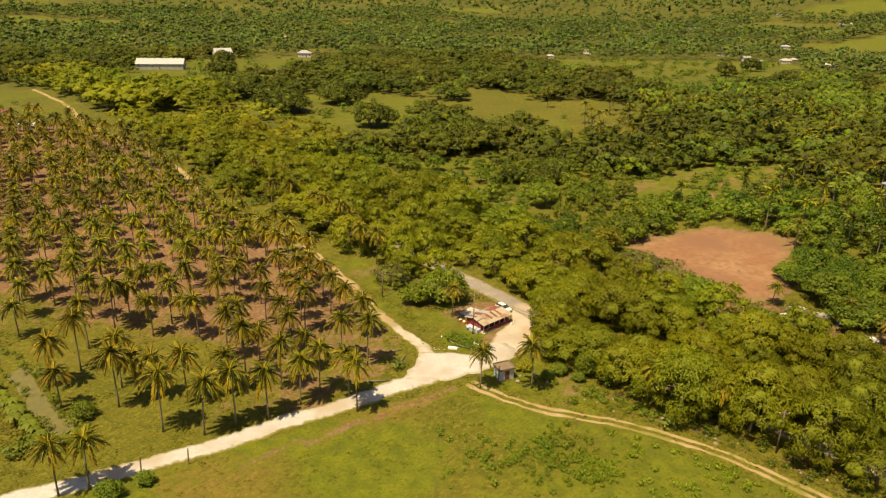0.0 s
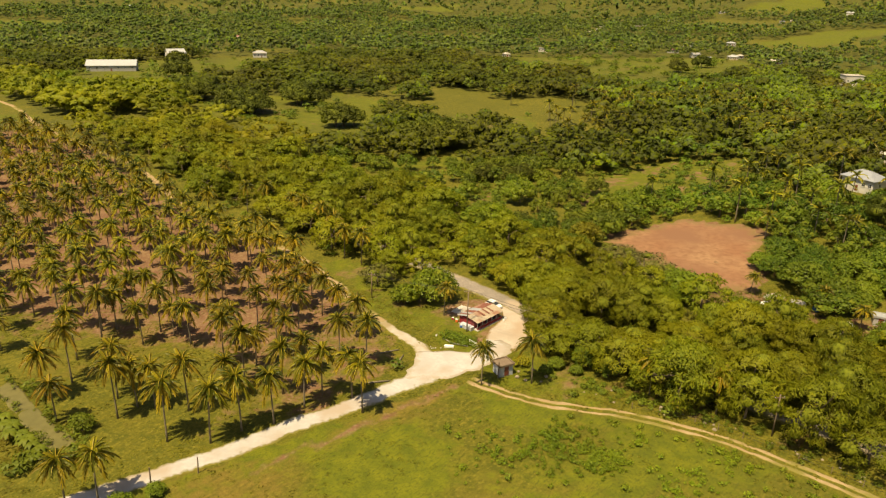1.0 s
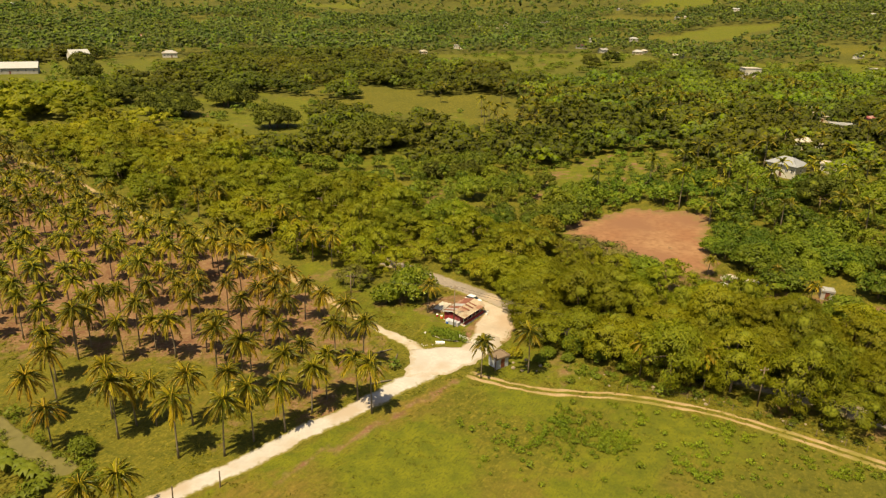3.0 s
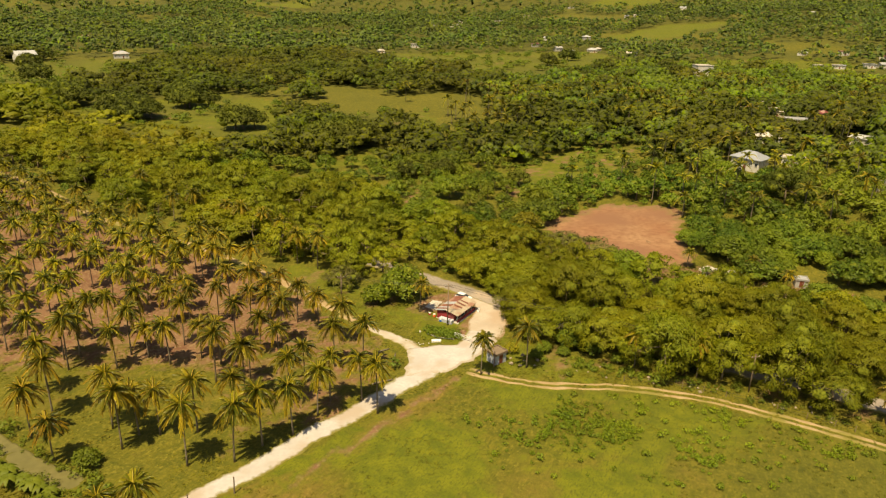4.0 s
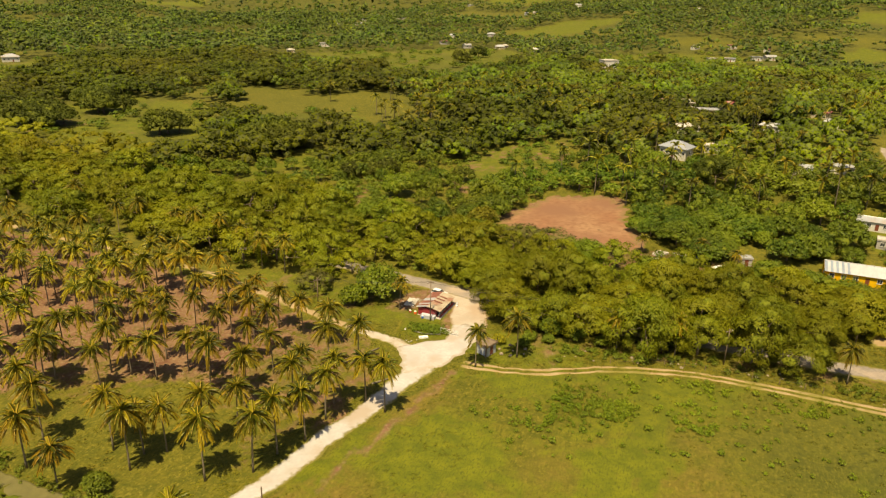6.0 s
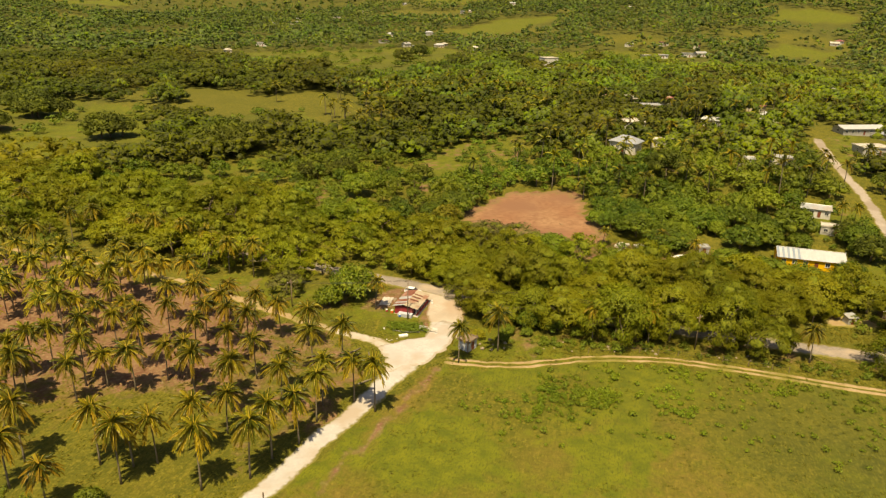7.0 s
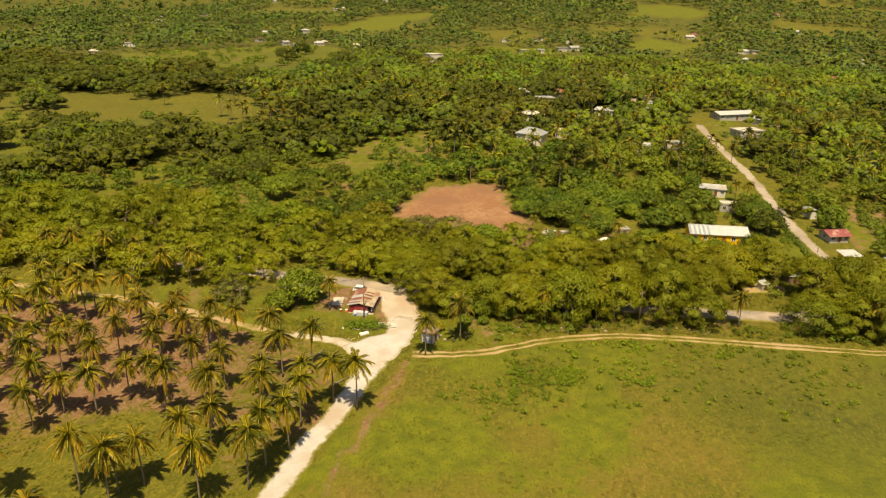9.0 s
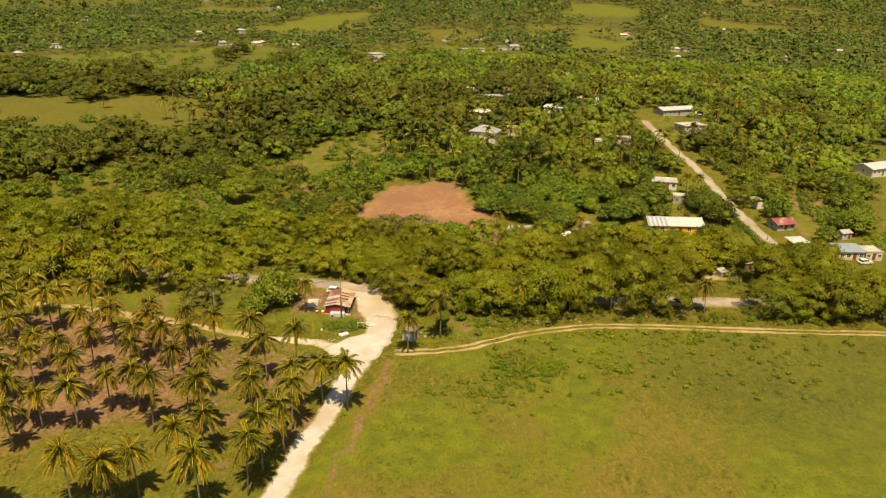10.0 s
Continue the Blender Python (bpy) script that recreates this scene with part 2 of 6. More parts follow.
M_WALL_YELLOW = plain("yellow_paint", (0.80, 0.47, 0.012), (0.72, 0.40, 0.012), 0.7, 0.7, 0.01)
M_WALL_GREEN = plain("green_paint", (0.03, 0.40, 0.04), (0.03, 0.34, 0.04), 0.7, 0.7, 0.01)
M_SHED = plain("pale_grey_paint", (0.42, 0.44, 0.48), (0.50, 0.51, 0.53), 0.8, 0.7, 0.01)
M_WOOD = plain("weathered_wood", (0.17, 0.12, 0.08), (0.24, 0.18, 0.12), 2.0, 0.9, 0.01)
M_DOOR = plain("door_wood", (0.20, 0.06, 0.03), (0.15, 0.05, 0.03), 2.0, 0.6, 0.005)
M_GLASS = plain("dark_window", (0.035, 0.04, 0.045), (0.05, 0.055, 0.06), 1.0, 0.12, 0.0)
M_TRIM = plain("white_trim", (0.75, 0.73, 0.68), (0.68, 0.66, 0.6), 1.0, 0.6, 0.005)
M_CAR_WHITE = plain("white_car_paint", (0.80, 0.80, 0.78), (0.76, 0.76, 0.74), 0.5, 0.25, 0.0)
M_CAR_DARK = plain("dark_car_paint", (0.03, 0.035, 0.045), (0.04, 0.045, 0.05), 0.5, 0.25, 0.0)
M_TYRE = plain("tyre_rubber", (0.02, 0.02, 0.02), (0.03, 0.03, 0.03), 3, 0.9, 0.002)
M_CONCRETE = plain("concrete", (0.50, 0.46, 0.39), (0.42, 0.38, 0.32), 0.6, 0.9, 0.01, stain=(0.32, 0.28, 0.23))
M_TARP_BLUE = plain("blue_tarpaulin", (0.03, 0.13, 0.42), (0.03, 0.10, 0.34), 1.5, 0.5, 0.02)
M_MARL = plain("white_marl", (0.82, 0.79, 0.72), (0.72, 0.68, 0.60), 0.8, 0.95, 0.05)
M_STONE = plain("weathered_stone", (0.24, 0.19, 0.13), (0.33, 0.27, 0.19), 1.5, 0.95, 0.02)
M_POND = plain("muddy_water", (0.135, 0.120, 0.040), (0.165, 0.140, 0.050), 0.1, 0.5, 0.004)
M_ORANGE = plain("orange_plastic", (0.60, 0.13, 0.03), (0.5, 0.1, 0.03), 2, 0.5, 0.0)
M_WIRE = plain("wire", (0.03, 0.03, 0.03), (0.04, 0.04, 0.04), 2, 0.6, 0.0)

# ---- mesh tools ----


class Shape:
    """Gathers vertices and faces of one mesh."""

    def __init__(self):
        self.v, self.f = [], []

    def add(self, verts, faces):
        k = len(self.v)
        self.v += [tuple(p) for p in verts]
        self.f += [tuple(i + k for i in q) for q in faces]
        return self

    def box(self, x0, x1, y0, y1, z0, z1, m=None):
        p = [Vector((x, y, z)) for z in (z0, z1) for y in (y0, y1) for x in (x0, x1)]
        if m:
            p = [m @ q for q in p]
        return self.add(p, [(0, 2, 3, 1), (4, 5, 7, 6), (0, 1, 5, 4), (2, 6, 7, 3), (0, 4, 6, 2), (1, 3, 7, 5)])

    def tube(self, path, radii, sides=7):
        rings = []
        for i, p in enumerate(path):
            p = Vector(p)
            a, b = Vector(path[max(i - 1, 0)]), Vector(path[min(i + 1, len(path) - 1)])
            d = (b - a).normalized()
            s = d.orthogonal().normalized()
            u = d.cross(s)
            rings.append([p + radii[i] * (math.cos(6.2832 * k / sides) * s + math.sin(6.2832 * k / sides) * u) for k in range(sides)])
        v = [q for r in rings for q in r]
        f = [(i * sides + k, i * sides + (k + 1) % sides, (i + 1) * sides + (k + 1) % sides, (i + 1) * sides + k) for i in range(len(path) - 1) for k in range(sides)]
        f += [tuple(range(sides))[::-1], tuple((len(path) - 1) * sides + k for k in range(sides))]
        return self.add(v, f)

    def ball(self, c, r, squash=1.0, seg=7, rings=5):
        v = [(c[0], c[1], c[2] - r * squash)]
        for i in range(1, rings):
            a = math.pi * i / rings
            v += [(c[0] + r * math.sin(a) * math.cos(6.2832 * k / seg), c[1] + r * math.sin(a) * math.sin(6.2832 * k / seg), c[2] - r * squash * math.cos(a)) for k in range(seg)]
        v.append((c[0], c[1], c[2] + r * squash))
        f = [(0, 1 + (k + 1) % seg, 1 + k) for k in range(seg)]
        for i in range(rings - 2):
            o = 1 + i * seg
            f += [(o + k, o + (k + 1) % seg, o + seg + (k + 1) % seg, o + seg + k) for k in range(seg)]
        o = 1 + (rings - 2) * seg
        f += [(o + k, o + (k + 1) % seg, len(v) - 1) for k in range(seg)]
        return self.add(v, f)

    def mesh(self, name, material, smooth=False):
        me = bpy.data.meshes.new(name)
        me.from_pydata(self.v, [], self.f)
        me.materials.append(material)
        if smooth:
            me.polygons.foreach_set("use_smooth", [True] * len(me.polygons))
        me.update()
        return me


def quads_mesh(name, v, f, material, tint=None, smooth=False, normals=None):
    """A mesh from arrays: v (n, 3), f (m, 4)."""
    me = bpy.data.meshes.new(name)
    me.vertices.add(len(v))
    me.vertices.foreach_set("co", np.asarray(v, np.float32).ravel())
    m, k = f.shape
    me.loops.add(m * k)
    me.loops.foreach_set("vertex_index", np.asarray(f, np.int32).ravel())
    me.polygons.add(m)
    me.polygons.foreach_set("loop_start", np.arange(0, m * k, k, dtype=np.int32))
    me.polygons.foreach_set("loop_total", np.full(m, k, np.int32))
    if smooth:
        me.polygons.foreach_set("use_smooth", np.ones(m, bool))
    if tint is not None:
        me.attributes.new("tint", "FLOAT", "POINT").data.foreach_set("value", np.asarray(tint, np.float32))
    me.materials.append(material)
    me.update(calc_edges=True)
    if normals is not None:
        # foliage is shaded by the roundness of its clump
        me.polygons.foreach_set("use_smooth", np.ones(m, bool))
        me.attributes.new("custom_normal", "FLOAT_VECTOR", "POINT").data.foreach_set("vector", np.asarray(normals, np.float32).ravel())
        me.update()
    return me


def part(name, data, parent, label="", m=None):
    ob = new(name, data)
    ob.parent = parent
    if m is not None:
        ob.matrix_local = m
    if label:
        ob["label"] = label
    return ob


def thing(name, label, category, m, group=""):
    ob = new(name)
    ob.matrix_world = m
    return tagged(ob, label, category, group)


# ---- the lie of the land ----


def sm(v):
    v = np.clip(v, 0, 1)
    return v * v * (3 - 2 * v)


def terrain(x, y):
    r = np.hypot(x, y)
    h = 13 * np.exp(-(((x - 250) / 130) ** 2 + ((y - 225) / 110) ** 2))
    h = h + 6 * sm((r - 230) / 250) * sm((y - 120) / 150)
    h = h + 38 * sm((x - 380) / 450) * sm((y - 330) / 450)
    return h + 230 * sm((r - 1500) / 3200) + 50 * sm((x - 700) / 900)


def patchy(x, y, s, seed=0.0, octaves=3):
    """A smooth lattice noise of uneven patches, about 0 to 1."""
    total, out, amp = 0.0, 0.0, 1.0
    for k in range(octaves):
        u, v = x / s * 2 ** k + 17.3 * seed + 5.1 * k, y / s * 2 ** k - 9.1 * seed + 3.7 * k
        i, j = np.floor(u), np.floor(v)
        fu, fv = sm(u - i), sm(v - j)
        c = [np.modf(np.abs(np.sin((i + a) * 127.1 + (j + b) * 311.7 + seed * 74.7) * 43758.5453))[0] for a in (0, 1) for b in (0, 1)]
        out = out + amp * ((c[0] * (1 - fv) + c[1] * fv) * (1 - fu) + (c[2] * (1 - fv) + c[3] * fv) * fu)
        total += amp
        amp *= 0.5
    return out / total


def tz(x, y):
    return float(terrain(np.float64(x), np.float64(y)))


def inside(poly, x, y):
    p = np.zeros(np.shape(x), bool)
    for (x0, y0), (x1, y1) in zip(poly, poly[1:] + poly[:1]):
        c = (y0 > y) != (y1 > y)
        with np.errstate(divide="ignore", invalid="ignore"):
            p ^= c & (x < (x1 - x0) * (y - y0) / (y1 - y0) + x0)
    return p


def away(line, x, y):
    """How far points lie from a line of stretches."""
    d = np.full(np.shape(x), 1e9)
    for (x0, y0), (x1, y1) in zip(line, line[1:]):
        dx, dy = x1 - x0, y1 - y0
        k = np.clip(((x - x0) * dx + (y - y0) * dy) / (dx * dx + dy * dy + 1e-9), 0, 1)
        d = np.minimum(d, np.hypot(x - x0 - k * dx, y - y0 - k * dy))
    return d


WHITE_ROAD = [(-100, 64.5), (-74, 77.6), (-60, 85), (-50, 90.4), (-41.5, 95.6), (-36, 98.7), (-25.6, 105.8), (-16.5, 111.2), (-5, 119.4), (1.5, 123.2), (6.5, 126.8), (11.3, 130.8), (14.6, 135.5), (17, 141), (19.5, 147)]
GROVE_ROAD = [(1, 125.5), (-1.2, 130), (-4, 136), (-7.4, 141), (-10.5, 146), (-15.6, 154.5), (-29, 179), (-44, 200), (-57, 216), (-74, 233), (-87, 249), (-112, 287), (-150, 326), (-182, 359), (-213, 402), (-260, 455)]
MAIN_ROAD = [(-24, 206), (-14, 197), (-6, 190), (0, 181.5), (6.3, 173.5), (11.3, 167.3), (16.3, 161), (20.6, 155), (24, 149.5), (28.5, 143), (37, 133), (48, 121), (64, 105), (80, 88.5), (100, 70), (125, 46), (150, 22)]
LANE = [(92, 78), (112, 81), (129, 83), (149, 102), (161, 113), (180, 131), (195, 145), (214, 167), (238, 192), (247, 200)]
TRACK = [(7, 120), (11, 116.5), (18, 112), (28, 108.5), (38, 105), (50, 97.5), (64, 84), (82, 65), (98, 49), (120, 25), (140, 5)]
GROVE = [(-57, 91.5), (-46, 97), (-25, 110), (-9, 122), (-5, 130), (-14, 146), (-28, 172), (-57, 209), (-87, 243), (-112, 280), (-143, 318), (-180, 345), (-240, 350), (-240, 240), (-150, 178), (-104, 142), (-80, 126), (-67, 109), (-60, 100)]
SPARSE = [(-125, 168), (-94, 152), (-73, 140), (-69, 119), (-90, 112), (-130, 130)]
LOW = [(14, 204), (58, 206), (64, 232), (100, 226), (132, 240), (138, 292), (60, 268), (18, 266)]
RED_FIELD = [(58, 196), (60, 203), (70, 206), (78, 212), (90, 215), (100, 209), (108, 200), (103, 190), (98, 182), (92, 168), (86, 159), (78, 158), (73, 165), (67, 180), (62, 190)]
YARD = [(66, 155), (74, 147.5), (84, 140), (94, 131.5), (106, 122), (116, 112), (124, 121), (117, 130), (108, 138), (97, 145), (89, 156), (80, 160), (72, 164), (66, 160)]
PASTURES = [
    [(-83, 384), (-104, 398), (-114, 404), (-126, 440), (-118, 455), (-86, 446), (-63, 434), (-48, 484), (-33, 470), (-38, 399), (-24, 364), (-22, 338), (-38, 328), (-54, 330), (-58, 356), (-71, 376)],
    [(12, 384), (25, 400), (58, 400), (64, 377), (50, 359), (22, 364)],
    [(92, 725), (152, 765), (201, 716), (251, 750), (360, 755), (348, 688), (284, 612), (236, 560), (178, 500), (150, 490), (147, 535), (122, 655), (98, 668)],
    [(-258, 555), (-223, 487), (-176, 462), (-159, 477), (-179, 528), (-152, 553), (-132, 598), (-137, 727), (-213, 759), (-236, 670), (-252, 582)],
    [(-300, 480), (-217, 402), (-184, 361), (-250, 352), (-330, 430)],
]
GLADES = [
    [(64, 257), (84, 266), (107, 288), (128, 272), (113, 250), (91, 241), (64, 238)],
    [(12, 262), (26, 270), (33, 257), (38, 246), (30, 228), (40, 214), (30, 212), (18, 240)],
    [(-15, 296), (-8, 303), (13, 310), (39, 324), (22, 290), (0, 281), (-12, 287)],
]
LAWNS = [
    [(132, 113), (143, 112), (157, 111), (141, 97), (127, 84), (115, 86), (117, 94), (124, 104)],
    [(176, 108), (196, 108), (204, 97), (180, 88), (166, 84), (150, 84), (160, 98)],
    [(148, 128), (172, 128), (186, 142), (172, 152), (150, 140)],
    [(225, 176), (240, 172), (272, 192), (284, 206), (256, 202)],
]
FAR_FIELDS = [
    [(440, 505), (470, 562), (538, 535), (500, 497)],
    [(-749, 1248), (-560, 1297), (-491, 1134), (-659, 1095)],
    [(-40, 1890), (70, 2110), (205, 2130), (150, 1870), (0, 1755)],
    [(610, 1565), (773, 1660), (850, 1580), (662, 1470)],
    [(480, 966), (636, 1060), (720, 960), (537, 877)],
    [(850, 700), (980, 760), (1020, 640), (900, 620)],
    [(620, 520), (700, 560), (740, 500), (660, 470)],
]
VERGES = [
    [(-6, 136), (12, 129), (14, 140), (9, 148), (3, 156), (-6, 167), (-20, 190), (-34, 186), (-12, 150)],
    [(14, 136), (20, 137), (21, 133), (25, 127.5), (30, 121.5), (36, 117), (31, 107), (8, 114), (12, 128)],
]
SMALL_LAWNS = [
    [(-24, 521), (-8, 592), (14, 555), (7, 508), (-18, 507)],
    [(90, 556), (116, 580), (120, 545), (94, 523)],
]
MEADOWS = PASTURES + GLADES + LAWNS + FAR_FIELDS + VERGES + SMALL_LAWNS
FIELD = [(58, 190), (62, 205), (70, 203), (80, 208), (88, 214), (96, 207), (103, 199), (99, 190), (93, 181), (84, 161), (78, 160), (73, 168), (66, 182)]
YARD = [(66, 155), (74, 147.5), (84, 140), (94, 131.5), (106, 122), (116, 112), (124, 121), (117, 130), (108, 138), (97, 145), (89, 156), (80, 160), (72, 164), (66, 160)]
MEADOWS = [
    [(-131, 430), (-95, 462), (-42, 482), (-8, 440), (-14, 345), (-45, 325), (-83, 372), (-101, 390)],
    [(3, 396), (40, 408), (76, 402), (68, 360), (20, 353)],
    [(60, 745), (90, 768), (220, 782), (395, 805), (330, 650), (279, 588), (190, 512), (143, 488), (150, 540), (117, 640)],
    [(-260, 545), (-225, 680), (-100, 730), (-90, 690), (-140, 504), (-170, 452), (-205, 480)],
    [(-300, 480), (-217, 402), (-184, 361), (-250, 352), (-330, 430)],
    [(58, 258), (73, 270), (108, 293), (136, 282), (125, 252), (86, 238), (75, 246), (60, 234)],
    [(18, 255), (33, 266), (40, 250), (26, 230), (44, 216), (30, 212), (20, 235)],
    [(-22, 300), (-14, 287), (8, 291), (34, 302), (36, 322), (5, 306)],
    [(132, 113), (143, 112), (157, 111), (141, 97), (127, 84), (115, 86), (117, 94), (124, 104)],
    [(176, 108), (196, 108), (204, 97), (180, 88), (166, 84), (150, 84), (160, 98)],
    [(148, 128), (172, 128), (186, 142), (172, 152), (150, 140)],
    [(225, 176), (240, 172), (272, 192), (284, 206), (256, 202)],
    [(350, 700), (520, 640), (560, 560), (500, 540), (420, 610)],
    [(-749, 1248), (-560, 1297), (-491, 1134), (-659, 1095)],
    [(-10, 2096), (197, 2217), (160, 1914), (24, 1822)],
    [(686, 1500), (937, 1694), (1000, 1600), (800, 1440)],
    [(480, 966), (636, 1060), (720, 960), (537, 877)],
    [(850, 700), (980, 760), (1020, 640), (900, 620)],
    [(620, 520), (700, 560), (740, 500), (660, 470)],
    [(-6, 136), (12, 129), (14, 140), (9, 148), (3, 156), (-6, 167), (-20, 190), (-34, 186), (-12, 150)],
    [(14, 136), (20, 137), (21, 133), (25, 127.5), (30, 121.5), (36, 117), (31, 107), (8, 114), (12, 128)],
]
FIELD = [(-100, 60), (-60, 84), (-40, 94), (-20, 106), (3, 119), (12, 114), (40, 103), (62, 84), (98, 46), (140, 0), (90, -60), (-100, -60)]

# ---- ground and roads ----


def wobble(x, y, s, seed=0.0):
    """A smooth noise from a few sines, about -1 to 1."""
    return (np.sin(x / s + 1.3 + seed) * np.cos(y / s * 1.17 - 0.4 + seed) + 0.6 * np.sin(x / s * 2.3 - y / s * 1.9 + seed * 2) + 0.4 * np.cos(x / s * 4.1 + y / s * 3.7 + 2 + seed)) / 1.6


def build_ground():
    n = 290
    u = np.linspace(-1, 1, n)
    gx, gy = np.meshgrid(30 + 75 * np.sinh(u * 4.9), 150 + 75 * np.sinh(u * 4.9), indexing="ij")
    x, y = gx.ravel(), gy.ravel()
    r = np.hypot(x, y)
    z = terrain(x, y) + 0.25 * wobble(x, y, 9) * sm((r - 20) / 60) * (1 - sm((r - 150) / 60) * 0.5)
    for line, w in ((WHITE_ROAD, 5), (GROVE_ROAD, 4), (MAIN_ROAD, 6), (LANE, 5), (TRACK, 4)):
        k = 1 - sm((away(line, x, y) - w) / 6)
        z = z * (1 - k) + terrain(x, y) * k
    z = z + 14 * wobble(x, y, 170, 1.0) * sm((r - 900) / 900)
    xx, yy = x + 3 * wobble(x, y, 6, 2.0), y + 3 * wobble(x, y, 6, 4.0)
    soil, dry, lush = np.zeros(len(x)), np.zeros(len(x)), np.zeros(len(x))
    g = inside(GROVE, xx, yy)
    green = sm((-38 - x[g]) / 10) * (1 - sm((y[g] - 126) / 18))
    soil[g] = np.clip(0.40 + 0.22 * wobble(x, y, 16, 3)[g] + 0.50 * sm((y[g] - 118) / 60) * (1 - 0.8 * inside(SPARSE, x, y)[g]), 0, 0.85) * (1 - 0.85 * green)
    dry[g] = np.clip(0.30 + 0.3 * wobble(x, y, 12, 2.0)[g], 0, 0.8)
    lush[g] = 0.15 * (1 - sm((y[g] - 115) / 60))
    soil[inside(YARD, xx, yy)] = 0.55
    soil = np.maximum(soil, 0.62 * (1 - sm((away([(12.5, 135), (16, 141), (19.5, 148)], x, y) - 2) / 4)))
    soil = np.maximum(soil, 0.66 * (1 - sm((away([(6, 151), (11, 154), (15, 155)], x, y) - 2.5) / 4)))
    soil = np.maximum(soil, (0.36 + 0.25 * wobble(x, y, 4, 3.0)) * (1 - sm((away([(26, 124), (34, 118), (44, 110), (60, 97), (78, 82), (110, 50)], x, y) - 1.5) / 4)))
    f = inside(FIELD, x, y)
    dry[f] = np.clip(0.36 + 1.3 * (patchy(x, y, 24, 5.0)[f] - 0.5) + 0.3 * sm((y[f] - 20) / 40) * (1 - sm((y[f] - 78) / 20)), 0, 0.9)
    dry[f] *= 1 - 0.8 * sm((x[f] - 14) / 30)
    lush[f] = np.clip(0.38 + 1.8 * (patchy(x, y, 20, 8.0)[f] - 0.5) + 0.25 * sm((y[f] - 70) / 30), 0, 0.8)
    lush = np.maximum(lush, 0.75 * (1 - sm((away([(35, 40), (52, 40), (68, 46)], x, y) - 5) / 10)))
    worn = 1 - sm((away([(5, 118.4), (-0.5, 114.5), (-6.2, 110.3), (-13, 105.9), (-21.4, 99.8), (-30, 94.6)], x, y) - 0.5) / 1.6)
    soil, dry = np.maximum(soil, 0.60 * worn), np.maximum(dry, worn)
    soil = np.maximum(soil, 0.45 * (1 - sm((away(MAIN_ROAD, x, y) - 2) / 5)))
    for i, p in enumerate(MEADOWS):
        q = inside(p, x + 6 * wobble(x, y, 18, i), y + 6 * wobble(x, y, 18, i + 3.0))
        village = 8 <= i <= 11 or i in (5, 6, 7)
        dry[q] = (0.05 if village else 0.10) + 0.28 * wobble(x, y, 30, i)[q]
        lush[q] = 0.65 if village else 0.75 if 13 <= i <= 18 else 0.6
        if 13 <= i <= 18:
            dry[q], soil[q] = 0, 0
        bare = {5: 0.32, 6: 0.34, 9: 0.42, 19: 0.26, 20: 0.26}.get(i, 0.18)
        soil[q] = np.maximum(soil[q], bare + 0.26 * wobble(x, y, 22 if bare < 0.2 else 6, i + 7.0)[q])
    lush = np.maximum(lush, 0.85 * (1 - sm((away([(4, 138), (8, 135.5), (9.5, 133.5)], x, y) - 2.5) / 3)))
    q = inside(RED_FIELD, xx, yy)
    soil[q], lush[q] = 1.0, 0
    soil = np.maximum(soil, 0.5 * (1 - sm((away([(62, 236), (72, 238), (84, 236)], x, y) - 3) / 5)))
    i = np.arange(n * n).reshape(n, n)
    faces = np.stack([i[:-1, :-1], i[1:, :-1], i[1:, 1:], i[:-1, 1:]], -1).reshape(-1, 4)
    me = quads_mesh("ground", np.stack([x, y, z], 1), faces, M_GROUND, smooth=True)
    wood = 0.92 * sm((r - 300) / 90) * sm((patchy(x, y, 60, 2.0) + 0.12 * (x > 110) - 0.40) / 0.10)
    wood = np.where(r > 700, 0.92 * sm((patchy(x, y, 95, 3.0) - 0.31) / 0.06), wood)
    wood = np.where(r > 1650, 0.92 * sm((patchy(x, y, 260, 6.0, 4) - 0.30) / 0.06), wood)
    for i, p in enumerate(MEADOWS):
        wood[inside(p, x + 6 * wobble(x, y, 18, i), y + 6 * wobble(x, y, 18, i + 3.0))] = 0
    for p in PASTURES + SMALL_LAWNS:
        q = inside(p, x, y)
        wood[q] = np.clip(0.28 + 1.6 * (patchy(x, y, 22, 9.0)[q] - 0.5), 0, 0.8)
    wood[inside(GROVE, xx, yy) | inside(FIELD, x, y) | (away(GROVE_ROAD, x, y) < 6)] = 0
    # taller dark grass on the field's far side; the corner term paints in vignetting
    tall = (0.36 + 1.4 * (patchy(x, y, 14, 3.0, 4) - 0.5)) * sm((x - 14) / 32) + 0.25 * (1 - sm((away([(46, 44), (60, 54), (84, 52)], x, y) - 3) / 14))
    wood = np.maximum(wood, np.clip(tall, 0, 0.95) * inside(FIELD, x, y))
    col = me.color_attributes.new("cover", "FLOAT_COLOR", "POINT")
    col.data.foreach_set("color", np.stack([soil, np.clip(dry, 0, 1), lush, wood], 1).astype(np.float32).ravel())
    tagged(new("ground", me), "rolling ground of grass, dry pasture and red soil", "ground", kind="structure")


def smooth_line(pts, step=1.5):
    p = [Vector((*q, 0)) for q in pts]
    out = []
    for i in range(len(p) - 1):
        a, b, c, d = p[max(i - 1, 0)], p[i], p[i + 1], p[min(i + 2, len(p) - 1)]
        k = max(2, int((c - b).length / step))
        for j in range(k):
            t = j / k
            out.append(0.5 * (2 * b + (c - a) * t + (2 * a - 5 * b + 4 * c - d) * t * t + (3 * b - a - 3 * c + d) * t ** 3))
    return out + [p[-1]]


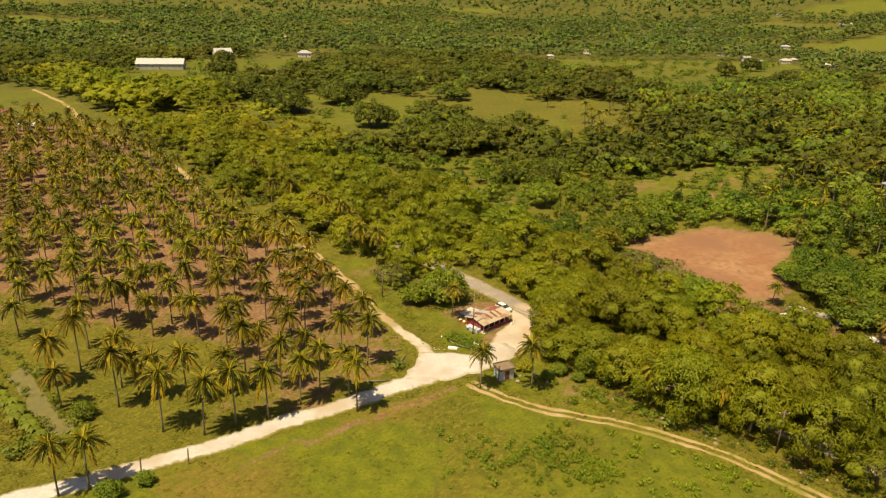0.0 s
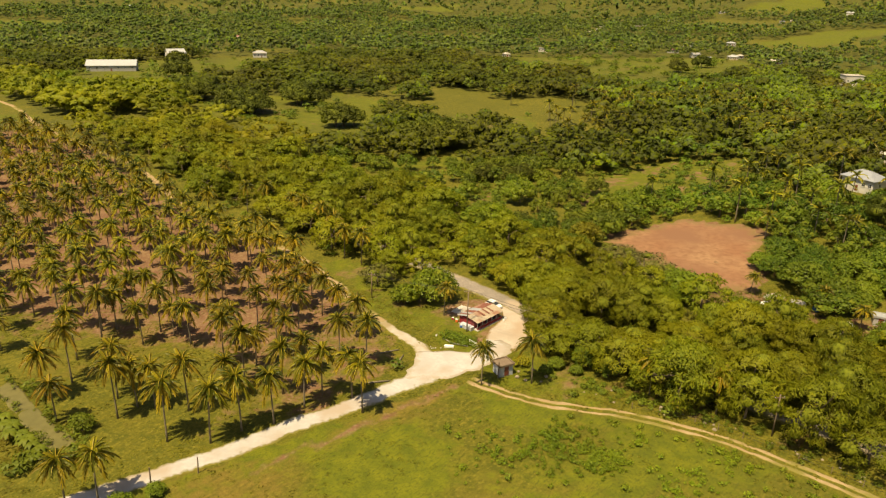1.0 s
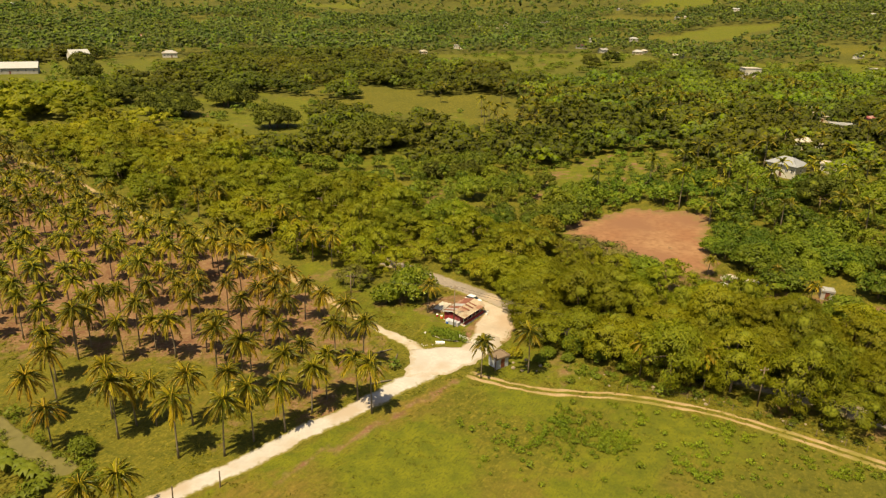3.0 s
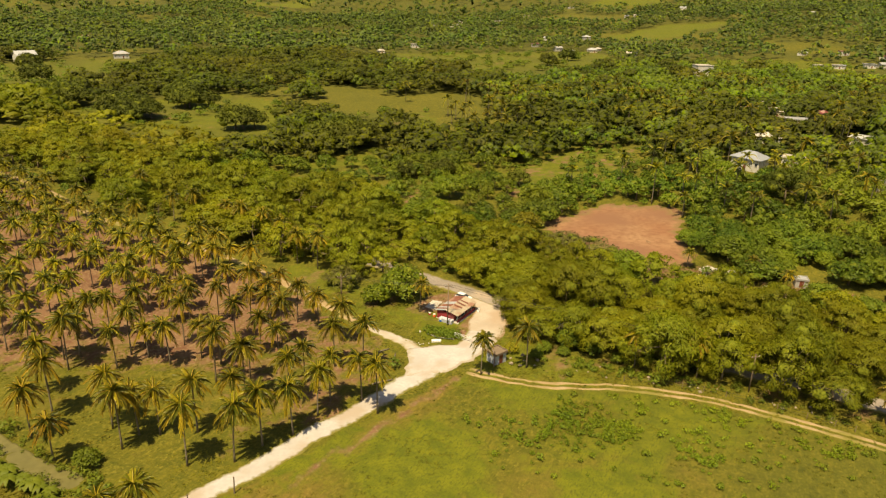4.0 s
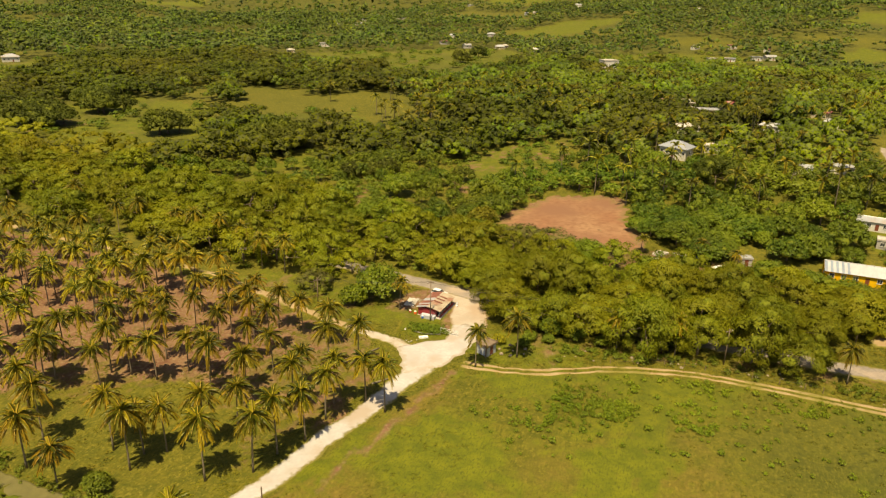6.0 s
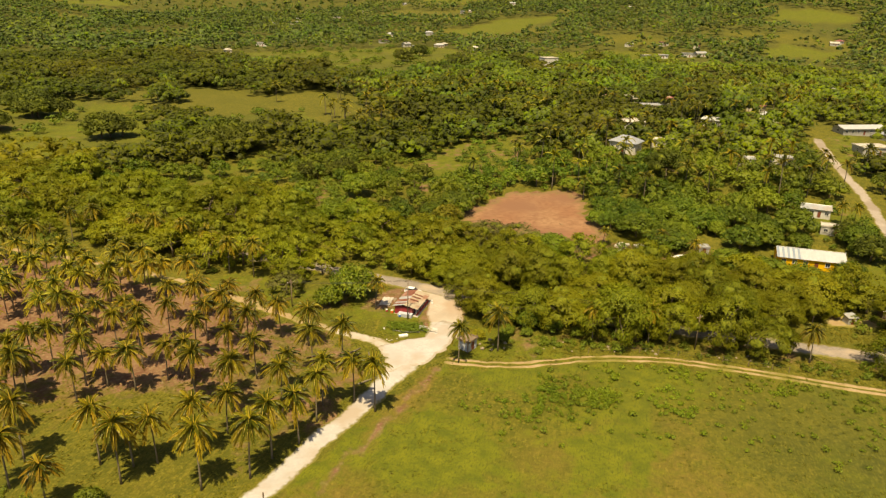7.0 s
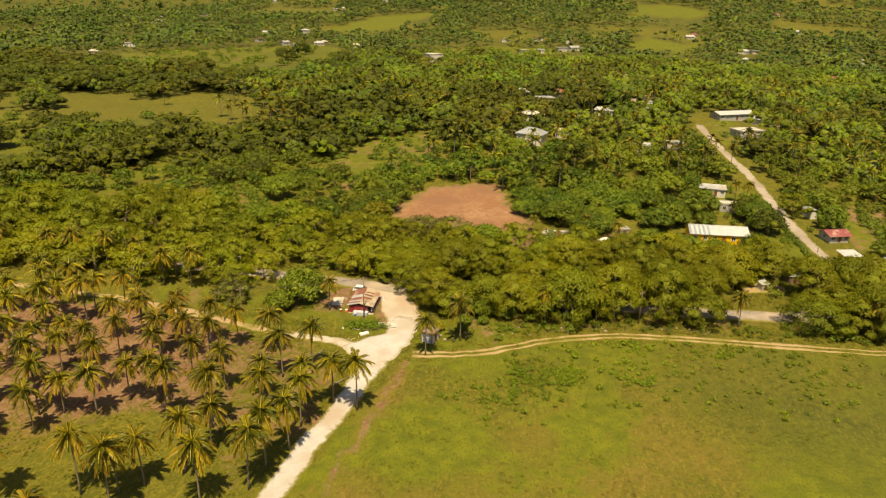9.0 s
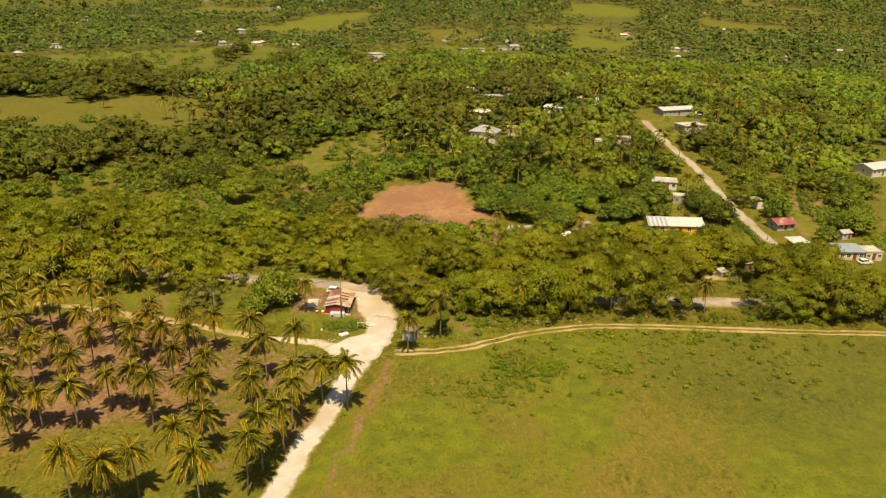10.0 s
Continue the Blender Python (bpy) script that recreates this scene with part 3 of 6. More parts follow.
def road(name, label, line, width, material, up, rough=0.35, side=0.0, seed=0):
    """A slab along a line, with ragged edges."""
    rr = random.Random(seed)
    mid = smooth_line(line, 0.9)
    v, f, rim = [], [], []
    n = len(mid)
    ease_l = ease_r = 0.0
    for i, p in enumerate(mid):
        d = (mid[min(i + 1, n - 1)] - mid[max(i - 1, 0)]).normalized()
        s = Vector((d.y, -d.x, 0))
        ease_l = ease_l * 0.7 + rr.uniform(-1, 1) * rough
        ease_r = ease_r * 0.7 + rr.uniform(-1, 1) * rough
        w = width(i / (n - 1)) if callable(width) else width
        a, b = p + s * (side - w / 2 - ease_l), p + s * (side + w / 2 + ease_r)
        for k, h in ((0.0, -0.2), (0.05, up - 0.03), (0.2, up), (0.5, up + 0.03), (0.8, up), (0.95, up - 0.03), (1.0, -0.2)):
            q = a.lerp(b, k)
            v.append((q.x, q.y, tz(q.x, q.y) + h))
            rim.append(abs(2 * k - 1) ** 2.2)
        if i:
            o = 7 * i
            f += [(o - 7 + k, o - 6 + k, o + 1 + k, o + k) for k in range(6)]
    me = Shape().add(v, f).mesh(name, material, True)
    me.attributes.new("rim", "FLOAT", "POINT").data.foreach_set("value", rim)
    return tagged(new(name, me), label, "road", kind="structure")


def patch(name, label, poly, material, up, category="ground"):
    """A low slab with a ragged outline."""
    c = Vector((sum(p[0] for p in poly) / len(poly), sum(p[1] for p in poly) / len(poly), 0))
    ring = smooth_line(poly + poly[:1], 1.2)[:-1]
    n = len(ring)
    rr = random.Random(n)
    rag = [rr.uniform(-0.05, 0.05) for _ in ring]
    v, rim = [(c.x, c.y, tz(c.x, c.y) + up)], [0.0]
    for k, up_k, edge in ((0.5, up, 0.0), (0.78, up, 0.25), (0.95, up - 0.03, 0.85), (1.0, -0.3, 1.0)):
        for i, p in enumerate(ring):
            j = 1 + 0.07 * math.sin(i * 1.7) * math.sin(i * 0.63 + 1) + 0.05 * math.sin(i * 0.41 + 2) + rag[i]
            q = c + (p - c) * k * j
            v.append((q.x, q.y, tz(q.x, q.y) + up_k))
            rim.append(edge)
    f = [(0, 1 + i, 1 + (i + 1) % n) for i in range(n)]
    f += [(1 + r * n + i, 1 + (r + 1) * n + i, 1 + (r + 1) * n + (i + 1) % n, 1 + r * n + (i + 1) % n) for r in range(3) for i in range(n)]
    me = Shape().add(v, f).mesh(name, material, True)
    me.attributes.new("rim", "FLOAT", "POINT").data.foreach_set("value", rim)
    return tagged(new(name, me), label, category, kind="structure")


POND = [(-96, 131), (-86, 127), (-74, 115), (-66, 106.5), (-60, 102), (-57.5, 98), (-62, 98.5), (-70, 105), (-80, 116), (-90, 124)]
build_ground()
road("road", "white crushed-limestone farm road, dusty and uneven", WHITE_ROAD[:-2], lambda t: 4.8 + 1.4 * float(sm((t - 0.72) / 0.2)), M_WHITE_ROAD, 0.10, 0.30, seed=1)
road("road", "white crushed-limestone farm road leading away", [(-300, -35), (-160, 34.5), (-99.6, 64.7)], 4.9, M_WHITE_ROAD, 0.09, 0.3, seed=8)
patch("road", "wide dusty white limestone junction", [(-6, 121), (0.8, 119.6), (5, 121.2), (11, 125.4), (15, 128.4), (18.5, 133), (14.5, 136.5), (11, 131.4), (7, 131.2), (2.7, 132.2), (0, 131.6), (-2.6, 131.8), (-3.8, 127)], M_JUNCTION, 0.135, "road")
patch("yard", "dusty tan apron in front of the shop", [(10.5, 131.4), (16, 129.6), (20, 132.5), (22.6, 139), (24.6, 146), (25, 153), (21.5, 157), (18.4, 154.6), (17.6, 148), (14.2, 142)], M_APRON, 0.07, "yard")
road("road", "pale dusty start of the road beside the palm grove", [(0.6, 126.5), (-1.2, 130), (-4, 136), (-7.4, 141), (-10.5, 146)], lambda t: 4.6 - 1.9 * t, M_FORK, 0.078, 0.35, seed=12)
road("road", "narrow beaten earth road beside the palm grove", GROVE_ROAD[4:], 2.8, M_DIRT, 0.08, 0.4, seed=2)
road("road", "worn grey asphalt road under overhanging trees", MAIN_ROAD, lambda t: 6.4 + 2.4 * math.exp(-((t - 0.38) / 0.07) ** 2), M_ASPHALT, 0.09, 0.3, seed=3)
road("road", "pale narrow village lane", LANE, 4.4, M_LANE, 0.12, 0.35, seed=4)
for s in (-0.85, 0.85):
    road("farm_track", "bare wheel rut of a farm track through grass", TRACK, 0.95, M_DIRT, 0.07, 0.2, s, seed=5 + int(s))
patch("field", "ploughed field of bare red earth", RED_FIELD, M_RED_EARTH, 0.12, "field")
patch("yard", "bare trodden earth yard", [(96, 92), (104, 86), (108, 88), (104, 95), (98, 97)], M_DIRT, 0.14, "yard")
patch("water", "narrow pond of still muddy water", POND, M_POND, 0.10, "water")

# ---- plants ----


def sprays(c, nrm, size, g, slim=0.48, along=None):
    """Pointed leaf sprays at the places c, facing nrm, growing along a direction if one is given: vertices and triangles."""
    n = len(c)
    nrm = nrm / (np.linalg.norm(nrm, axis=1, keepdims=True) + 1e-9)
    t = np.cross(nrm, g.normal(size=(n, 3))) if along is None else along - nrm * np.sum(along * nrm, axis=1, keepdims=True)
    t /= np.linalg.norm(t, axis=1, keepdims=True) + 1e-9
    b = np.cross(nrm, t)
    s = np.asarray(size).reshape(-1, 1) * np.ones((n, 1))
    v = np.stack([c + t * s, c - t * s * 0.7 + b * s * slim, c - t * s * 0.7 - b * s * slim], 1).reshape(-1, 3)
    return v, np.arange(3 * n).reshape(n, 3)


def lobes_cloud(g, lobes, per, size, up=0.4, shell=0.3, rough=0.4, soft=0.45, plume=0.0, slim=0.4):
    """Sprays over the upper skin of flattened lobes (x, y, z, r, squash): vertices, triangles, shading normals.
    With plume the sprays stream outwards and hang, as feathery leaves do."""
    cs, ns, sh, al = [], [], [], []
    mid = np.mean([q[:3] for q in lobes], axis=0)
    for x, y, z, r, q in lobes:
        d = g.normal(size=(per, 3))
        d[:, 2] = np.abs(d[:, 2]) - 0.35
        d /= np.linalg.norm(d, axis=1, keepdims=True)
        k = r * (1.06 - shell * g.random((per, 1)) ** 2 * 2)
        cs.append(np.array([x, y, z]) + d * k * np.array([1, 1, q]))
        ns.append(d + np.array([0, 0, up]) + rough * g.normal(size=(per, 3)))
        out = np.array([x, y, z]) - mid
        out = out / (np.linalg.norm(out) + r)
        sh.append(d * np.array([1, 1, 1.2]) * (1 - 0.48 * plume) + plume * 1.0 * out + np.array([0, 0, 0.65]) + soft * g.normal(size=(per, 3)))
        al.append(d * np.array([1, 1, 0.2]) + 0.5 * out + np.array([0, 0, -0.45]) + 0.55 * g.normal(size=(per, 3)))
    c, nr, sh = np.concatenate(cs), np.concatenate(ns), np.concatenate(sh)
    sh /= np.linalg.norm(sh, axis=1, keepdims=True)
    v, f = sprays(c, nr, size * (0.6 + 0.8 * g.random(len(c))), g, slim, np.concatenate(al) if plume else None)
    return v, f, np.repeat(sh, 3, axis=0)


def cores(lobes, k=0.80):
    s = Shape()
    for x, y, z, r, q in lobes[::3]:
        s.ball((x, y, z - 0.2 * r), r * k, q, 5, 4)
    return s


def umbrella_lobes(g, R, H, n):
    """A wide spreading crown in layers of many small puffs."""
    out = []
    tilt = g.uniform(-0.12, 0.12, 2)
    for i in range(n):
        a = 2.4 * i + g.uniform(-0.5, 0.5)
        k = math.sqrt((i + 0.5) / n)
        r = R * k * g.uniform(0.78, 1.14)
        x, y = r * math.cos(a), r * math.sin(a)
        top = H * (0.90 - 0.40 * k * k) + g.uniform(-0.11, 0.06) * H + tilt[0] * x + tilt[1] * y
        out.append((x, y, top, R * (0.18 + 0.18 * g.random() ** 1.5), g.uniform(0.45, 0.8)))
    for i in range(n // 3):
        a = g.uniform(0, 6.28)
        r = R * g.uniform(0.55, 0.98)
        out.append((r * math.cos(a), r * math.sin(a), H * g.uniform(0.2, 0.42), R * g.uniform(0.16, 0.26), 0.8))
    return out


def dome_lobes(g, R, H, n):
    """A dense rounded crown that reaches low."""
    out = []
    for i in range(n):
        k = (i + 0.5) / n
        a = 2.4 * i + g.uniform(-0.3, 0.3)
        e = math.asin(0.98 - 0.98 * k)
        r = R * 0.76 * math.cos(e) * g.uniform(0.85, 1.12)
        out.append((r * math.cos(a), r * math.sin(a), H * (0.36 + 0.46 * math.sin(e)) * g.uniform(0.92, 1.08), R * g.uniform(0.27, 0.40), 0.8))
    return out


def trunk_shape(g, H, r0, lobes, limbs=5):
    s = Shape()
    lean = g.uniform(-0.4, 0.4, 2)
    top = (lean[0], lean[1], H * 0.42)
    s.tube([(0, 0, -0.3), (lean[0] * 0.4, lean[1] * 0.4, H * 0.2), top], [r0 * 1.3, r0, r0 * 0.8], 6)
    for i in g.choice(len(lobes), min(limbs, len(lobes)), replace=False):
        x, y, z, r, q = lobes[i]
        s.tube([top, (x * 0.5, y * 0.5, (top[2] + z) * 0.52), (x * 0.9, y * 0.9, z)], [r0 * 0.6, r0 * 0.4, r0 * 0.15], 5)
    return s


def make_tree(kind, seed, n, per, size, R=5.0, H=8.0):
    g = np.random.default_rng(seed)
    lobes = umbrella_lobes(g, R, H, n) if kind == "umbrella" else dome_lobes(g, R, H, n)
    v, f, nm = lobes_cloud(g, lobes, per, size, rough=0.55, soft=0.3, plume=1.0, slim=0.3) if kind == "umbrella" else lobes_cloud(g, lobes, per, size, rough=0.5, soft=0.4, slim=0.42)
    return dict(lobes=lobes, v=v, f=f, nm=nm, g=g, H=H, R=R)


def tree_prototype(name, label, category, group, spec, leaf, place):
    t = thing(name, label, category, place, group)
    part("trunk", trunk_shape(spec["g"], spec["H"], 0.22, spec["lobes"], 4).mesh("trunk", M_BARK, True), t)
    crown = part("crown", quads_mesh("crown", spec["v"], spec["f"], leaf, normals=spec["nm"]), t)
    part("inner_foliage", cores(spec["lobes"]).mesh("inner_foliage", M_CORE, True), crown)
    return t


def at(x, y, s=1.0, turn=0.0, sink=0.05, sz=None):
    return Matrix.Translation((x, y, tz(x, y) - sink)) @ pose(0, 0, 0, 0, 0, turn) @ Matrix.Diagonal((s, s, sz or s, 1))


def stamp(ob, m):
    """A copy of a thing at m, its size included."""
    c = copy_thing(ob, m)
    c.matrix_basis = m
    return c


def merge(protos, xs, ys, sizes, g, flat=1.0):
    """Many plants in one array mesh: vertices, faces, one tint a plant, and shading normals where the plants have them."""
    V, F, T, N, o = [], [], [], [], 0
    which = g.integers(0, len(protos), len(xs))
    for k, (v, f, *nm) in enumerate(protos):
        i = np.where(which == k)[0]
        if not len(i):
            continue
        a = g.uniform(0, 6.283, len(i))
        s = sizes[i]
        c, q = np.cos(a)[:, None], np.sin(a)[:, None]
        px, py = xs[i], ys[i]
        x = (v[:, 0] * c - v[:, 1] * q) * s[:, None] + px[:, None]
        y = (v[:, 0] * q + v[:, 1] * c) * s[:, None] + py[:, None]
        base = terrain(px, py) + 14 * wobble(px, py, 170, 1.0) * sm((np.hypot(px, py) - 900) / 900)
        z = v[:, 2] * s[:, None] * flat * g.uniform(0.8, 1.15, (len(i), 1)) + base[:, None]
        V.append(np.stack([x, y, z], -1).reshape(-1, 3))
        F.append((f[None] + (np.arange(len(i)) * len(v))[:, None, None]).reshape(-1, f.shape[1]) + o)
        T.append(np.repeat(g.random(len(i)), len(v)))
        if nm:
            m = nm[0]
            N.append(np.stack([m[:, 0] * c - m[:, 1] * q, m[:, 0] * q + m[:, 1] * c, m[:, 2] + 0 * c], -1).reshape(-1, 3))
        o += len(i) * len(v)
    return np.concatenate(V), np.concatenate(F), np.concatenate(T), (np.concatenate(N) if N else None)


# places kept free of trees: roads, clearings, buildings and the view across their yards
CLEAR = []


OPEN = PASTURES + GLADES + FAR_FIELDS + SMALL_LAWNS + [RED_FIELD, YARD]


def free(x, y, margin=0.0):
    ok = np.ones(np.shape(x), bool)
    wx, wy = x + 4 * wobble(x, y, 11, 6.0), y + 4 * wobble(x, y, 11, 9.0)
    for p in MEADOWS + [RED_FIELD, YARD, GROVE, FIELD]:
        big = abs(p[0][1]) > 330
        bx, by = (wx, wy) if big else (x + (wx - x) * 0.4, y + (wy - y) * 0.4)
        ok &= ~inside(p, bx, by)
        if p in OPEN:
            # no tall crowns just south of an open floor
            for k in (1.035,) if p is RED_FIELD else (1.012,) if p is YARD else (1.06, 1.12, 1.17) if p is PASTURES[2] or p in FAR_FIELDS else (1.05, 1.10, 1.14) if p is GLADES[0] else (1.04, 1.08):
                ok &= ~inside(p, -40 + (bx + 40) * k, 10 + (by - 10) * k)
    for line, w in ((WHITE_ROAD, 5.5), (GROVE_ROAD, 9), (LANE, 5.0), (TRACK, 6.5), (MAIN_ROAD[:4], 2), (MAIN_ROAD[8:], 2.6), ([(70, 84), (80, 88), (88, 88), (92, 84)], 5.5)):
        ok &= away(line, x, y) > w + margin
    ok &= away(MAIN_ROAD[4:9], x, y) > 4.9 + margin
    for cx, cy, r in CLEAR:
        ok &= np.hypot(x - cx, y - cy) > r + margin
    return ok


def keep_clear(x, y, r=7.0, front=12.0):
    """Frees a building's plot and the open ground on its south-west side."""
    dx, dy = -60 - x, 10 - y
    k = math.hypot(dx, dy)
    CLEAR.append((x, y, r))
    n = int(max(front, 0.10 * k if k > 420 else 0.0) / 4)
    for i in range(1, n + 1):
        CLEAR.append((x + dx / k * 4 * i, y + dy / k * 4 * i, r * (1 - 0.35 * i / n)))


def scatter(g, x0, x1, y0, y1, spacing, jitter=0.42):
    xs, ys = np.meshgrid(np.arange(x0, x1, spacing), np.arange(y0, y1, spacing * 0.866), indexing="ij")
    xs = xs + (np.arange(xs.shape[1]) % 2) * spacing / 2
    return (xs + g.uniform(-jitter, jitter, xs.shape) * spacing).ravel(), (ys + g.uniform(-jitter, jitter, ys.shape) * spacing).ravel()


def in_view(x, y, pad=0.0):
    """The wide fan of land in front of the flight line."""
    left = -0.66 * (y + 5) - 14 - pad
    a = np.arctan2(x + 81, y - 20)
    return (x > left) & (a < 1.34 + pad * 0.002) & (y > -40)


def palm_frond(g, L, lift, droop, az, leaflets=12, width=0.55):
    """One arching frond with a midrib and narrow hanging leaflets: vertices and quads."""
    t = np.linspace(0, 1, leaflets + 1)
    out = L * (t - 0.16 * t ** 3 * droop) * math.cos(lift * 0.85)
    up = L * (math.sin(lift) * t * 0.95 - droop * 0.72 * t ** 2.2)
    d = np.array([math.cos(az), math.sin(az), 0])
    s = np.array([-math.sin(az), math.cos(az), 0])
    p = d * out[:, None] + np.array([0, 0, 1]) * up[:, None]
    V, F, RV, RF = list(p), [], [], []
    for i in range(1, leaflets + 1):
        w = width * (0.40 + 0.75 * math.sin(math.pi * min(1, (i + 1) / (leaflets + 2))) ** 0.7)
        step = p[i] - p[i - 1]
        for sd in (-1, 1):
            tip = s * sd * w * g.uniform(0.75, 1.05) + step * g.uniform(0.7, 1.2) + np.array([0, 0, -0.45 * w * g.uniform(0.6, 1.4)])
            k = len(V)
            V += [p[i] + tip * 0.95, p[i - 1] + step * 0.25 + tip]
            F.append((i - 1, i, k, k + 1))
    rib = np.array([0, 0, 0.05])
    for i in range(0, leaflets + 1, 2):
        h = s * 0.065 * (1.15 - i / leaflets)
        RV += [p[i] - h + rib, p[i] + h + rib]
        k = len(RV)
        if i:
            RF.append((k - 4, k - 3, k - 1, k - 2))
    return V, F, RV, RF


def palm_arrays(seed, H, fine=True, old=13):
    """Trunk path, green crown, old fronds of one coconut palm."""
    g = np.random.default_rng(seed)
    bend = g.uniform(-0.6, 0.6, 2)
    path = [(bend[0] * k * k, bend[1] * k * k, -0.3 + (H + 0.3) * k) for k in np.linspace(0, 1, 6)]
    top = np.array(path[-1])
    sets = []
    RV, RF = [], []
    for n, lift0, lift1, dr0, dr1 in (((35 - old if fine else 9), -0.15 + 0.02 * (old - 13), 1.38, 0.5, 0.95), ((old if fine else 9), -0.7, 0.1 + 0.04 * (old - 13), 0.40, 0.65)):
        V, F = [], []
        for i in range(n):
            lift = lift0 + (lift1 - lift0) * ((i + 0.5) / n) + g.uniform(-0.12, 0.12)
            v, f, rv, rf = palm_frond(g, g.uniform(3.0, 3.75), lift, g.uniform(dr0, dr1), 2.4 * i + g.uniform(-0.3, 0.3) + len(sets), 8 if fine else 4, 0.42 if fine else 0.55)
            k = len(V)
            V += [top + q for q in v]
            F += [tuple(j + k for j in q) for q in f]
            k = len(RV)
            RV += [top + q for q in rv]
            RF += [tuple(j + k for j in q) for q in rf]
        sets.append((np.array(V), np.array(F)))
    return path, sets, (np.array(RV), np.array(RF)), top, g


def palm_prototype(seed, H, label, group, place, yellow=13):
    path, (green, old), ribs, top, g = palm_arrays(seed, H, True, yellow)
    t = thing("coconut_palm", label, "palm tree", place, group)
    part("trunk", Shape().tube(path, [0.21, 0.15, 0.13, 0.12, 0.11, 0.14], 7).mesh("trunk", M_PALM_BARK, True), t, "slender grey ringed trunk")
    part("crown", quads_mesh("crown", *green, M_FROND), t)
    part("old_fronds", quads_mesh("old_fronds", *old, M_OLD_FROND), t, "yellowed hanging fronds")
    part("frond_rib", quads_mesh("frond_rib", *ribs, M_RIB), t, "pale yellow frond midribs")
    s = Shape()
    for i in range(6):
        a = i * 1.05
        s.ball((top[0] + 0.3 * math.cos(a), top[1] + 0.3 * math.sin(a), top[2] - 0.35 - 0.1 * (i % 2)), 0.16, 1.15, 4, 3)
    part("coconut_bunch", s.mesh("coconut_bunch", M_NUT, True), t, "bunch of yellow-green coconuts")
    return t

# ---- buildings ----


def sheet(s, a, b, c, d, ribs, depth=0.05, thick=0.04):
    """A ribbed roofing sheet over the corners a, b (eave) and c, d (ridge: d above a)."""
    a, b, c, d = map(Vector, (a, b, c, d))
    n = (b - a).cross(d - a).normalized()
    v = []
    for lift in (0, -thick):
        for i in range(2 * ribs + 1):
            k = i / (2 * ribs)
            h = n * (lift + depth * (i % 2))
            v += [a.lerp(b, k) + h, d.lerp(c, k) + h]
    m = 2 * (2 * ribs + 1)
    f = [(2 * i, 2 * i + 2, 2 * i + 3, 2 * i + 1) for i in range(2 * ribs)]
    f += [(m + 2 * i, m + 2 * i + 1, m + 2 * i + 3, m + 2 * i + 2) for i in range(2 * ribs)]
    f += [(2 * i, m + 2 * i, m + 2 * i + 2, 2 * i + 2) for i in range(2 * ribs)]
    f += [(2 * i + 1, 2 * i + 3, m + 2 * i + 3, m + 2 * i + 1) for i in range(2 * ribs)]
    return s.add(v, f)


def window(parent, x, y, z, w, h, facing):
    """A framed window on a wall that faces -y (0), +x (90), +y (180) or -x (270)."""
    m = pose(x, y, z, 0, 0, facing)
    wd = part("window", Shape().box(-w / 2, w / 2, -0.03, 0.05, -h / 2, h / 2).mesh("window", M_GLASS), parent, "dark glazed window", m)
    s = Shape()
    for x0, x1, z0, z1 in ((-w / 2 - 0.08, w / 2 + 0.08, h / 2, h / 2 + 0.08), (-w / 2 - 0.08, -w / 2, -h / 2, h / 2), (w / 2, w / 2 + 0.08, -h / 2, h / 2), (-0.03, 0.03, -h / 2, h / 2)):
        s.box(x0, x1, -0.07, 0.03, z0, z1)
    part("frame", s.mesh("frame", M_TRIM), wd)
    part("sill", Shape().box(-w / 2 - 0.12, w / 2 + 0.12, -0.14, 0.03, -h / 2 - 0.1, -h / 2).mesh("sill", M_TRIM), wd)


